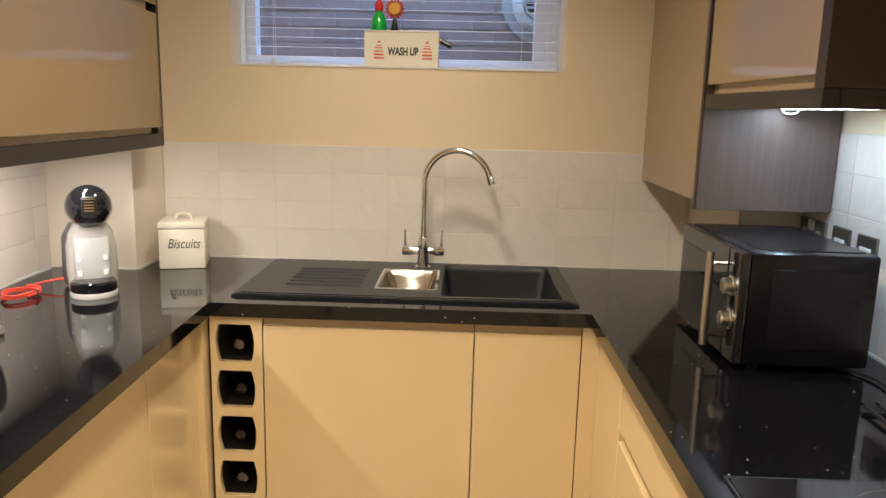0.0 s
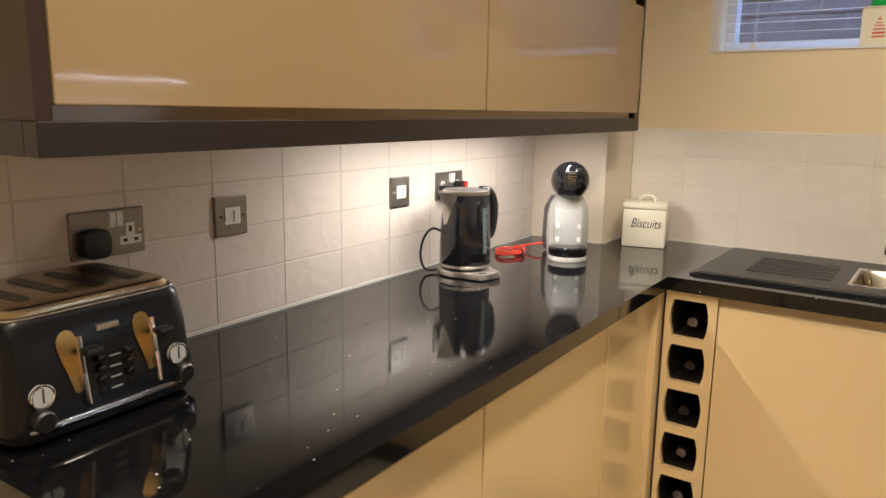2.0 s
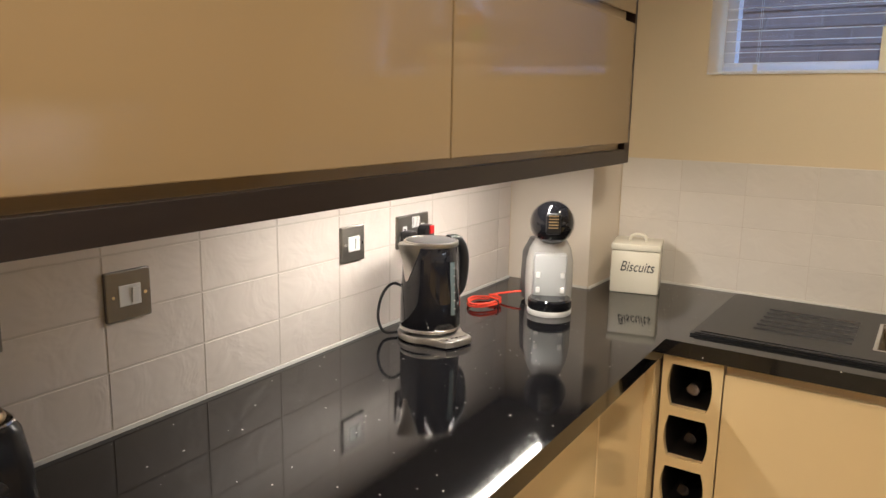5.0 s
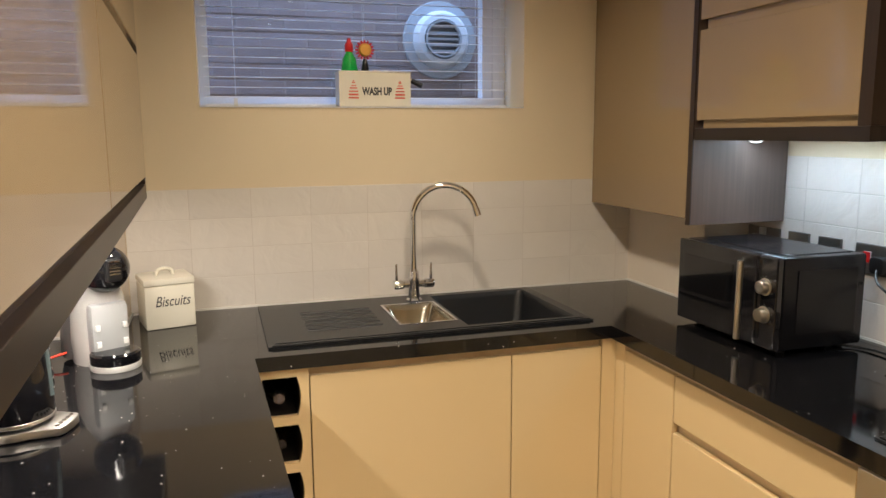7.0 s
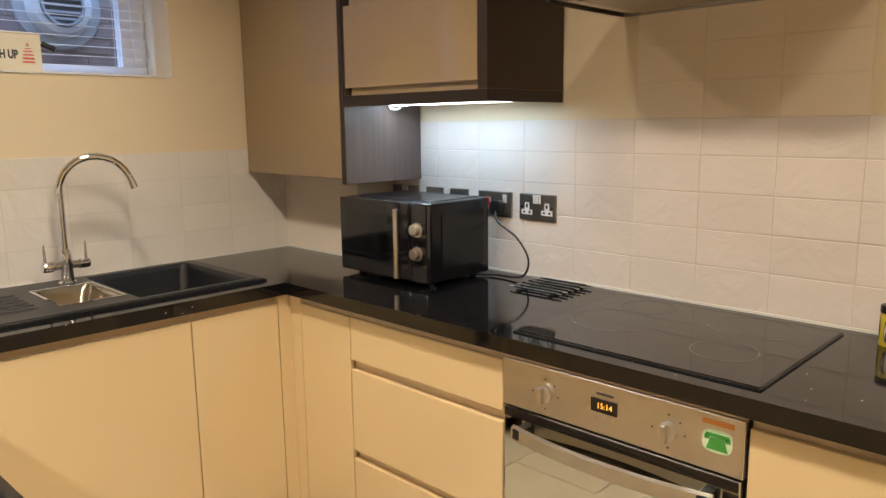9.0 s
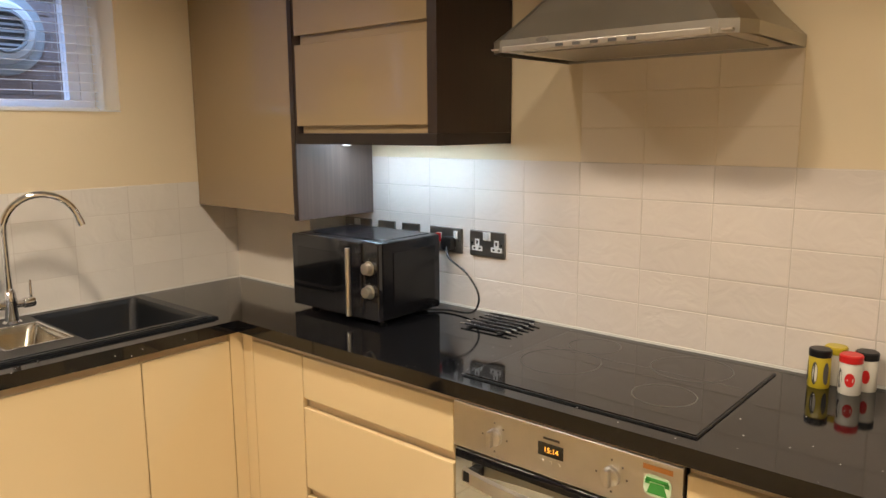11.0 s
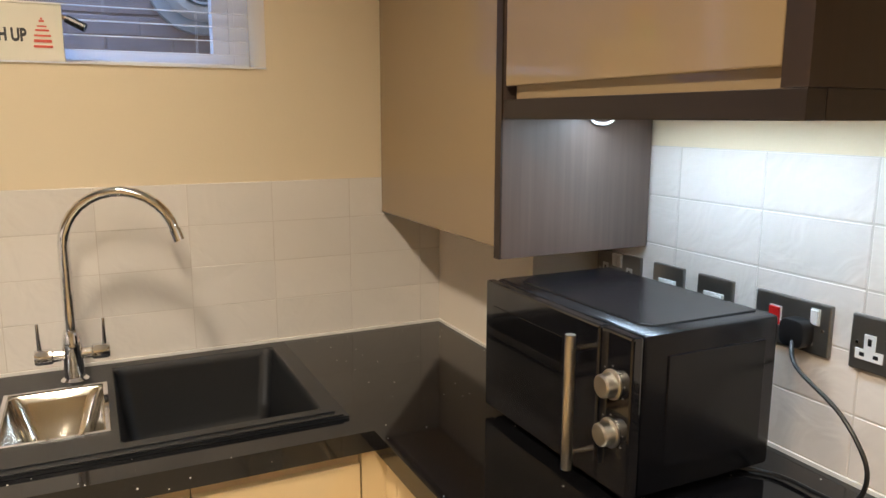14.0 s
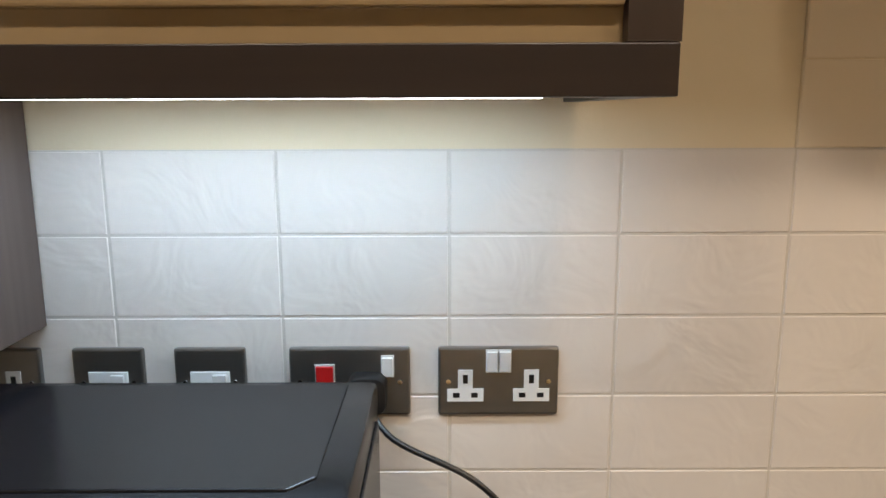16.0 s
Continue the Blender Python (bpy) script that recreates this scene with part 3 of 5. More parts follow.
def sink_deck():
    bm = bmesh.new()
    xs = [SX0, HALF[0], HALF[1], BOWL[0], BOWL[1], SX1]
    ys = [SY0, BOWL[2], HALF[2], HALF[3], BOWL[3], SY1]
    for i in range(5):
        for j in range(5):
            cx, cy = (xs[i] + xs[i + 1]) / 2, (ys[j] + ys[j + 1]) / 2
            if any(b[0] < cx < b[1] and b[2] < cy < b[3] for b in (BOWL, HALF)):
                continue
            v = [bm.verts.new((x, y, SZ)) for x, y in ((xs[i], ys[j]), (xs[i + 1], ys[j]), (xs[i + 1], ys[j + 1]), (xs[i], ys[j + 1]))]
            bm.faces.new(v)
    bmesh.ops.remove_doubles(bm, verts=bm.verts, dist=1e-5)
    outer = [e for e in bm.edges if e.is_boundary and (all(abs(v.co.x - SX0) < 1e-4 for v in e.verts) or all(abs(v.co.x - SX1) < 1e-4 for v in e.verts) or all(abs(v.co.y - SY0) < 1e-4 for v in e.verts) or all(abs(v.co.y - SY1) < 1e-4 for v in e.verts))]
    res = bmesh.ops.extrude_edge_only(bm, edges=outer)
    for v in [g for g in res["geom"] if isinstance(g, bmesh.types.BMVert)]:
        v.co.z = C + 0.0005
    bmesh.ops.recalc_face_normals(bm, faces=bm.faces)
    return bm


def basin(b, shrink):
    bm = bmesh.new()
    x0, x1, y0, y1, d = b
    r = 0.03

    def ring(s, z, rad):
        out = []
        for cx, cy, a0 in ((x1 - s - rad, y1 - s - rad, 0), (x0 + s + rad, y1 - s - rad, 90), (x0 + s + rad, y0 + s + rad, 180), (x1 - s - rad, y0 + s + rad, 270)):
            for k in range(5):
                a = radians(a0 + 22.5 * k)
                out.append(bm.verts.new((cx + rad * math.cos(a), cy + rad * math.sin(a), z)))
        return out

    rows = [ring(0.0, SZ, 0.001), ring(0.002, SZ - 0.003, 0.018), ring(0.006, SZ - 0.02, r), ring(shrink, SZ - d + 0.03, r), ring(shrink + 0.012, SZ - d + 0.006, r), ring(shrink + 0.035, SZ - d, r)]
    for a, c in zip(rows, rows[1:]):
        for i in range(len(a)):
            bm.faces.new((a[i - 1], a[i], c[i], c[i - 1]))
    bm.faces.new(rows[-1])
    bmesh.ops.recalc_face_normals(bm, faces=bm.faces)
    bmesh.ops.reverse_faces(bm, faces=bm.faces)
    return bm


part("deck", sink_deck(), COMPOSITE, sink)
part("bowl", basin(BOWL, 0.02), COMPOSITE, sink, "deep black main bowl", True)
part("half_bowl", basin(HALF, 0.03), BOWL_STEEL, sink, "small stainless steel half bowl", True)
part("half_bowl_rim", boxes((HALF[0] - 0.008, HALF[1] + 0.008, HALF[2] - 0.008, HALF[2], SZ, SZ + 0.003), (HALF[0] - 0.008, HALF[1] + 0.008, HALF[3], HALF[3] + 0.008, SZ, SZ + 0.003),
     (HALF[0] - 0.008, HALF[0], HALF[2], HALF[3], SZ, SZ + 0.003), (HALF[1], HALF[1] + 0.008, HALF[2], HALF[3], SZ, SZ + 0.003)), CHROME, sink, "bright steel rim")
for i in range(6):
    yy = -0.18 - 0.045 * i
    part("drainer_rib", tube([(-1.33, yy, SZ), (-1.10, yy, SZ)], 0.004, 8), COMPOSITE, sink)
part("front_lip", boxes((SX0 + 0.01, SX1 - 0.01, -0.546, -0.538, SZ, SZ + 0.004), bevel=0.0015), COMPOSITE, sink)
part("front_lip", boxes((SX0 + 0.02, SX1 - 0.02, -0.522, -0.514, SZ, SZ + 0.003), bevel=0.001), COMPOSITE, sink)
for bx, by, bz in (((BOWL[0] + BOWL[1]) / 2, -0.28, SZ - 0.19), (-0.96, -0.295, SZ - 0.13)):
    part("waste", lathe([(0, 0.002), (0.03, 0.003), (0.038, 0.001), (0.038, -0.002)], 24, pose(bx, by, bz + 0.001)), CHROME, sink, "chrome waste fitting", True)

TX, TY = -0.925, -0.118
tap = thing("kitchen_tap", "chrome swan-neck mixer tap with two lever handles", "tap")
part("base", lathe([(0, 0), (0.028, 0), (0.028, 0.006), (0.021, 0.012), (0.020, 0.06), (0.021, 0.065), (0.019, 0.10), (0.014, 0.115), (0, 0.115)], 28, pose(TX, TY, SZ)), CHROME, tap, smooth=True)
part("crossbar", lathe([(0, -0.072), (0.015, -0.072), (0.017, -0.066), (0.017, -0.040), (0.013, -0.036), (0.013, 0.036), (0.017, 0.040), (0.017, 0.066), (0.015, 0.072), (0, 0.072)], 24, pose(TX, TY, SZ + 0.062, 0, 90, 0)), CHROME, tap, smooth=True)
for sx in (-1, 1):
    part("lever", tube([(TX + sx * 0.062, TY, SZ + 0.075), (TX + sx * 0.063, TY - 0.002, SZ + 0.135)], [0.0055, 0.0035], 10), CHROME, tap, smooth=True)
R = 0.112
arc = [(TX + 0.0 * 0, TY, SZ + 0.10), (TX, TY, SZ + 0.20), (TX, TY, SZ + 0.295)]
DX, DY = 0.985, -0.17
for i in range(1, 15):
    a = math.pi * i / 14 * 0.93
    d = R * (1 - math.cos(a))
    arc.append((TX + DX * d, TY + DY * d, SZ + 0.295 + R * math.sin(a)))
part("spout", tube(arc, 0.0115, 16), CHROME, tap, smooth=True)
ex = Vector(arc[-1])
dv = (Vector(arc[-1]) - Vector(arc[-2])).normalized()
part("nozzle", tube([ex - dv * 0.004, ex + dv * 0.022], 0.0135, 16), CHROME, tap, smooth=True)

# ---------------------------------------------------------------- wall cabinets
def wall_run(name, label, plane, out, back, y0, y1, z_bot, z_rail, z_door, z_split0, z_split1, splits, z_top):
    t = thing(name, label, "cabinet", group="wall cabinets")
    inner = plane - out * 0.022
    lo, hi = sorted((inner, back))
    part("body", boxes((lo, hi, y0 + 0.02, y1 - 0.02, z_bot + 0.012, z_top)), WENGE, t)
    f0, f1 = sorted((plane + out * 0.001, plane - out * 0.030))
    part("light_rail", boxes((f0, f1, y0, y1, z_bot, z_rail), bevel=0.0012), WENGE_Y, t, "dark wenge light rail")
    g0, g1 = sorted((plane - out * 0.014, plane - out * 0.0215))
    part("grip_rail", boxes((g0, g1, y0 + 0.02, y1 - 0.02, z_rail + 0.0005, z_door + 0.01)), MINK, t)
    part("grip_rail", boxes((g0, g1, y0 + 0.02, y1 - 0.02, z_split0 - 0.01, z_split1 + 0.01)), MINK, t)
    for a0, a1 in splits:
        part("door", slab("x", plane, out, a0, a1, z_door, z_split0), MINK, t)
        part("door", slab("x", plane, out, a0, a1, z_split1, z_top), MINK, t)
    return t


left_run = wall_run("wall_cabinet", "cappuccino gloss lift-up wall cabinets with dark wenge trim", -1.770, 1, XL + 0.002, -2.285, -0.25, 1.317, 1.359, 1.376, 1.731, 1.753, [(-2.262, -1.262), (-1.260, -0.222)], 2.10)
askew(left_run)
part("end_panel", boxes((XL + 0.002, -1.7715, -2.2845, -2.2635, 1.360, 2.10)), WENGE, left_run)
part("side_rail", boxes((XL + 0.002, -1.801, -2.2846, -2.2648, 1.3172, 1.3593)), WENGE_Y, left_run)
part("end_panel", boxes((-1.862, -1.7715, -0.2205, -0.204, 1.318, 2.10)), WENGE, left_run)
part("bottom_board", boxes((-1.862, -1.7715, -0.2495, -0.221, 1.3175, 1.389)), WENGE, left_run)
right_run = wall_run("wall_cabinet", "cappuccino gloss two-flap wall cabinet with dark wenge sides", -0.178, -1, XR - 0.002, -1.273, -0.645, 1.474, 1.509, 1.531, 1.797, 1.823, [(-1.238, -0.647)], 2.10)
part("end_panel", boxes((-0.1785, XR - 0.002, -1.2735, -1.238, 1.5095, 2.10)), WENGE, right_run)
part("side_rail", boxes((-0.147, XR - 0.002, -1.2728, -1.255, 1.4742, 1.509)), WENGE_Y, right_run)
corner_cab = thing("wall_cabinet", "tall cappuccino gloss corner wall cabinet with dark side panel", "cabinet", group="wall cabinets")
part("body", boxes((-0.15, -0.002, -0.619, -0.002, 1.232, 2.10)), SHADED_CREAM, corner_cab)
part("door", slab("x", -0.172, -1, -0.619, -0.002, 1.229, 2.10), MINK, corner_cab)
part("side_panel", boxes((-0.178, XR - 0.006, -0.642, -0.6205, 1.213, 2.10), bevel=0.001), LIT_WENGE, corner_cab, "wenge side panel, its colour lightened for the strip light's glow")
part("edge_band", boxes((-0.1815, -0.1782, -0.642, -0.6205, 1.213, 2.10)), WENGE, corner_cab, "dark front edge band")

# under-cabinet lamps
for nm, lx, y0, y1, lz, lm, body in (("cool", 0.012, -1.208, -0.660, 1.481, LED_COOL, 1.486), ("warm", -1.86, -1.38, -0.56, 1.336, LED_WARM, 1.340)):
    strip = thing("strip_light", "slim lit %s white strip light under the wall cabinet" % nm, "lamp")
    if nm == "warm":
        askew(strip)
    part("diffuser", lathe([(0, y0), (0.0052, y0), (0.0052, y1), (0, y1)], 14, Matrix(((1, 0, 0, lx), (0, 0, 1, 0), (0, 1, 0, lz), (0, 0, 0, 1)))), lm, strip, "glowing diffuser", True)
    part("housing", boxes((lx - 0.009, lx + 0.009, y0 - 0.012, y1 + 0.012, lz + 0.003, body + 0.0005)), WHITE_PL, strip)
    part("cable", tube(smooth_path([(lx, y1 + 0.012, lz + 0.008), (lx + 0.01, y1 + 0.012, lz - 0.012), (lx + 0.03, y1 - 0.008, lz - 0.014), (lx + 0.045, y1 - 0.02, lz + 0.004), (lx + 0.05, y1 - 0.02, body)]), 0.003, 8), WHITE_PL, strip, "white flex", True)

# ---------------------------------------------------------------- cooker hood
hood = thing("cooker_hood", "brushed steel pyramid chimney cooker hood", "cooker hood")


def hood_shell():
    bm = bmesh.new()
    y0, y1 = -2.128, -1.478
    base = [(XR - 0.002, y1), (-0.16, y1), (-0.215, y1 - 0.02), (-0.238, y1 - 0.055), (-0.243, -1.803), (-0.238, y0 + 0.055), (-0.215, y0 + 0.02), (-0.16, y0), (XR - 0.002, y0)]
    top = [(XR - 0.002, -1.69), (0.0, -1.69), (-0.035, -1.70), (-0.05, -1.715), (-0.05, -1.803), (-0.05, -1.891), (-0.035, -1.906), (0.0, -1.916), (XR - 0.002, -1.916)]
    rings = []
    for poly, z in ((base, 1.706), (base, 1.735)):
        rings.append([bm.verts.new((x, y, z)) for x, y in poly])
    for t in (0.25, 0.5, 0.75, 1.0):
        s = t ** 0.9
        rings.append([bm.verts.new((bx + (tx - bx) * s, by + (ty - by) * s, 1.735 + 0.245 * t)) for (bx, by), (tx, ty) in zip(base, top)])
    for a, b in zip(rings, rings[1:]):
        for i in range(len(a)):
            bm.faces.new((a[i - 1], a[i], b[i], b[i - 1]))
    bm.faces.new(rings[-1])
    bmesh.ops.recalc_face_normals(bm, faces=bm.faces)
    return bm


part("canopy", hood_shell(), HOOD_STEEL, hood)
part("underside", boxes((-0.235, XR - 0.004, -2.10, -1.505, 1.712, 1.716)), STEEL, hood)
part("control_strip", boxes((-0.247, -0.228, -2.06, -1.545, 1.7045, 1.719), bevel=0.002), STEEL, hood, "brushed steel control strip")
for i in range(5):
    part("slider", boxes((-0.2492, -0.247, -1.72 - 0.045 * i, -1.70 - 0.045 * i, 1.708, 1.715)), DARK_GREY, hood)
part("badge", lathe([(0, 0), (0.018, 0), (0.017, 0.002), (0, 0.002)], 24, pose(-0.2425, -1.66, 1.727, 0, -90, 0) @ Matrix.Diagonal((0.35, 1, 1, 1))), PEWTER, hood)
part("chimney", boxes((-0.035, XR - 0.002, -1.905, -1.70, 1.985, CEIL - 0.002), bevel=0.001), HOOD_STEEL, hood)
part("filter", boxes((-0.15, 0.12, -2.06, -1.545, 1.709, 1.712)), HOOD_STEEL, hood)

# ---------------------------------------------------------------- window
window = thing("window_1", "white plastic framed window seen through a venetian blind", "window", kind="structure")
fy0, fy1 = REVEAL, REVEAL + 0.06
part("window_frame", boxes((WX0, WX1, fy0, fy1, WZ0, WZ0 + 0.045), (WX0, WX1, fy0, fy1, WZ1 - 0.05, WZ1), (WX0, WX0 + 0.035, fy0, fy1, WZ0 + 0.045, WZ1 - 0.05), (WX1 - 0.05, WX1, fy0, fy1, WZ0 + 0.045, WZ1 - 0.05),
     (WX1 - 0.090, WX1 - 0.05, fy0 + 0.005, fy1 - 0.005, WZ0 + 0.045, WZ1 - 0.05)), UPVC, window)
pane = part("pane", boxes((WX0 + 0.035, WX1 - 0.090, fy0 + 0.028, fy0 + 0.032, WZ0 + 0.045, WZ1 - 0.05)), GLASS, window)
pane.visible_shadow = False
part("window_sill", boxes((WX0 + 0.001, WX1 - 0.001, 0.0, fy0, WZ0 - 0.001, WZ0 + 0.003)), UPVC, window, "pale painted sill")

blind = thing("venetian_blind", "white venetian blind with its slats tilted open", "blind")
BY = 0.135
slat_bm = bmesh.new()
prof = [(-0.0125, -0.0012), (-0.006, 0.0005), (0, 0.001), (0.006, 0.0005), (0.0125, -0.0012)]
ends = []
for x in (WX0 + 0.018, WX1 - 0.022):
    ends.append(([slat_bm.verts.new((x, y, z)) for y, z in prof], [slat_bm.verts.new((x, y, z - 0.0006)) for y, z in prof]))
for (ta, ba), (tb, bb) in [(ends[0], ends[1])]:
    for i in range(4):
        slat_bm.faces.new((ta[i], tb[i], tb[i + 1], ta[i + 1]))
        slat_bm.faces.new((ba[i + 1], bb[i + 1], bb[i], ba[i]))
    slat_bm.faces.new((ta[0], ba[0], bb[0], tb[0]))
    slat_bm.faces.new((tb[4], bb[4], ba[4], ta[4]))
bmesh.ops.recalc_face_normals(slat_bm, faces=slat_bm.faces)
slat_mesh = mesh_of("slat", slat_bm, SLAT)
for i in range(18):
    s = new("slat", slat_mesh)
    s.parent = blind
    s.matrix_basis = pose(0, BY, WZ0 + 0.040 + 0.0335 * i, 4 + random.uniform(-2, 2), random.uniform(-0.08, 0.08), 0)
part("bottom_rail", boxes((WX0 + 0.018, WX1 - 0.022, BY - 0.013, BY + 0.013, WZ0 + 0.004, WZ0 + 0.016), bevel=0.002), SLAT, blind)
part("head_rail", boxes((WX0 + 0.01, WX1 - 0.01, BY - 0.02, BY + 0.02, WZ1 - 0.03, WZ1), bevel=0.002), SLAT, blind)
for xx in (WX0 + 0.12, (WX0 + WX1) / 2, WX1 - 0.14):
    part("ladder_cord", boxes((xx, xx + 0.0012, BY - 0.0145, BY - 0.0135, WZ0 + 0.01, WZ1 - 0.02), (xx, xx + 0.0012, BY + 0.0135, BY + 0.0145, WZ0 + 0.01, WZ1 - 0.02)), SLAT, blind)
part("pull_clip", boxes((-1.498, -1.486, BY - 0.030, BY - 0.018, WZ0 + 0.003, WZ0 + 0.034)), TIN, blind)
part("lift_cord", tube([(WX1 - 0.05, BY - 0.02, WZ1 - 0.03), (WX1 - 0.055, BY - 0.03, WZ0 + 0.01)], 0.0012, 6), SLAT, blind)

# outside: a brick wall with a boiler flue
OUT = 1.15
backing = solid("neighbour_wall", boxes((-6, 5, OUT + 0.01, OUT + 0.3, -0.2, 5.0)), MORTAR, "weathered brick wall close outside the window", "wall", "structure")
flue = thing("boiler_flue", "white plastic flue terminal on the brick wall", "flue")
FLUE_AT = pose(-0.44, OUT, 1.972, 90, 0, 0)
part("wall_plate", lathe([(0.13, 0), (0.195, 0), (0.190, 0.010), (0.150, 0.016), (0.13, 0.016)], 40, FLUE_AT), GREY_PL, flue, "pale round wall plate", True)
part("collar", lathe([(0.085, 0), (0.146, 0.012), (0.142, 0.045), (0.125, 0.065), (0.10, 0.07), (0.09, 0.05)], 40, FLUE_AT), WHITE_PL, flue, "white sealing collar", True)
part("pipe", lathe([(0.092, 0), (0.092, 0.085), (0.084, 0.085), (0.084, 0.0)], 32, FLUE_AT), GREY_PL, flue, smooth=True)
part("grille", lathe([(0, 0.06), (0.084, 0.06)], 32, FLUE_AT), DARK_GREY, flue)
for k in range(5):
    w = math.sqrt(0.082 ** 2 - (0.03 * (k - 2)) ** 2)
    part("grille_bar", boxes((-0.44 - w, -0.44 + w, OUT - 0.074, OUT - 0.068, 1.967 + 0.03 * (k - 2), 1.977 + 0.03 * (k - 2))), GREY_PL, flue)

# wash-up caddy on the sill, with what stands in it
caddy = thing("washing_up_caddy", "cream metal caddy lettered WASH UP on the window sill", "caddy")
bx0, bx1, by0, by1, bz0, bz1 = -1.148, -0.893, 0.012, 0.10, WZ0 + 0.003, 1.714
part("box", boxes((bx0, bx1, by0, by0 + 0.002, bz0, bz1), (bx0, bx1, by1 - 0.002, by1, bz0, bz1), (bx0, bx0 + 0.002, by0 + 0.002, by1 - 0.002, bz0, bz1), (bx1 - 0.002, bx1, by0 + 0.002, by1 - 0.002, bz0, bz1), (bx0, bx1, by0, by1, bz0, bz0 + 0.002)), TIN, caddy)
part("rolled_rim", tube([(bx0, by0, bz1), (bx1, by0, bz1), (bx1, by1, bz1), (bx0, by1, bz1)], 0.0028, 8, closed=True), TIN, caddy)
TO_SOUTH = Matrix(((1, 0, 0, 0), (0, 0, -1, 0), (0, 1, 0, 0), (0, 0, 0, 1)))
text_part("lettering", "WASH UP", 0.036, INK, caddy, Matrix.Translation(((bx0 + bx1) / 2 + 0.006, by0 - 0.0008, bz0 + 0.052)) @ TO_SOUTH, squeeze=0.66, bold=0.0015, label="bold dark capitals")
for cx in (bx0 + 0.050, bx0 + 0.216):
    rows_ = [(cx - w, cx + w, by0 - 0.0012, by0 - 0.0004, bz0 + z, bz0 + z + h) for w, z, h in ((0.018, 0.028, 0.005), (0.017, 0.039, 0.006), (0.016, 0.051, 0.004), (0.013, 0.062, 0.004), (0.009, 0.071, 0.003), (0.005, 0.081, 0.004), (0.002, 0.086, 0.004))]
    part("printed_emblem", boxes(*rows_), RED_INK, caddy, "small red printed emblem")
soap = thing("soap_bottle", "green washing-up liquid bottle with a red cap", "bottle", pose(-1.103, 0.055, bz0 + 0.002))
part("bottle", lathe([(0, 0), (0.027, 0), (0.029, 0.02), (0.029, 0.13), (0.024, 0.165), (0.012, 0.185), (0.011, 0.19), (0, 0.19)], 28) , GREEN, soap, smooth=True)
part("cap", lathe([(0.013, 0.188), (0.015, 0.192), (0.015, 0.212), (0.008, 0.222), (0.006, 0.235), (0, 0.236)], 20), RED, soap, "red flip cap", True)
brush = thing("dish_brush", "novelty dish brush with a round yellow head and red petals", "brush", pose(-1.048, 0.05, bz0 + 0.002))
part("stem", lathe([(0, 0), (0.008, 0), (0.009, 0.11), (0.014, 0.125), (0.010, 0.15), (0.006, 0.165), (0, 0.166)], 16), BLACK, brush, smooth=True)
part("head", lathe([(0, -0.010), (0.018, -0.008), (0.023, 0), (0.018, 0.008), (0, 0.010)], 24, pose(0, -0.006, 0.195, 90, 0, 0)), mat("orange_yellow_foam", (0.72, 0.36, 0.06), 0.6), brush, "round orange-yellow head", True)
pet = bmesh.new()
for k in range(16):
    a = 2 * math.pi * k / 16
    tube([(0.020 * math.cos(a), 0.002, 0.195 + 0.020 * math.sin(a)), (0.034 * math.cos(a), 0.0, 0.195 + 0.034 * math.sin(a))], [0.005, 0.0035], 6, bm=pet)
part("petals", pet, RED, brush, "red fringe of petals", True)
stickb = thing("scrubbing_brush", "wooden handled brush with a black tip", "brush")
part("handle", tube([(-1.02, 0.06, bz0 + 0.03), (-1.015, 0.055, bz1 + 0.006), (-0.93, 0.04, bz1 - 0.012 + 0.004), (-0.885, 0.03, 1.687)], 0.005, 10), STICK, stickb)
part("tip", tube([(-0.885, 0.03, 1.687), (-0.848, 0.022, 1.668)], [0.009, 0.010], 10), BLACK, stickb)

# ---------------------------------------------------------------- sockets and switches
def plate(wall, yc, zc, w, label, category="socket", h=0.086):
    """A plate on a side wall; local x along the wall as seen from the room, local y up, local z out of the wall."""
    if wall == "east":
        m = Matrix(((0, 0, -1, XR - 0.003), (-1, 0, 0, yc), (0, 1, 0, zc), (0, 0, 0, 1)))
    else:
        m = SKEWED @ Matrix(((0, 0, 1, XL + 0.003), (1, 0, 0, yc), (0, 1, 0, zc), (0, 0, 0, 1)))
    t = thing("wall_socket" if category == "socket" else "wall_switch", label, category, m, group="pewter wall plates")
    pl = part("plate", boxes((-w / 2, w / 2, -h / 2, h / 2, -0.003, 0.007), bevel=0.003), PEWTER, t)
    for sx in (-1, 1):
        part("screw", lathe([(0, 0.0085), (0.003, 0.0085), (0.0035, 0.007)], 12, pose(sx * (w / 2 - 0.0125), 0, 0)), CHROME, t)
    return t


def rocker(t, x, y, w=0.013, h=0.026, tilt=5, material=None):
    s = part("switch_surround", boxes((x - w / 2 - 0.0015, x + w / 2 + 0.0015, y - h / 2 - 0.0015, y + h / 2 + 0.0015, 0.006, 0.0085)), WHITE_PL, t)
    bm = boxes((-w / 2, w / 2, -h / 2, h / 2, -0.001, 0.003), bevel=0.001)
    bm.transform(pose(x, y, 0.009, tilt, 0, 0))
    part("rocker", bm, material or WHITE_PL, s)


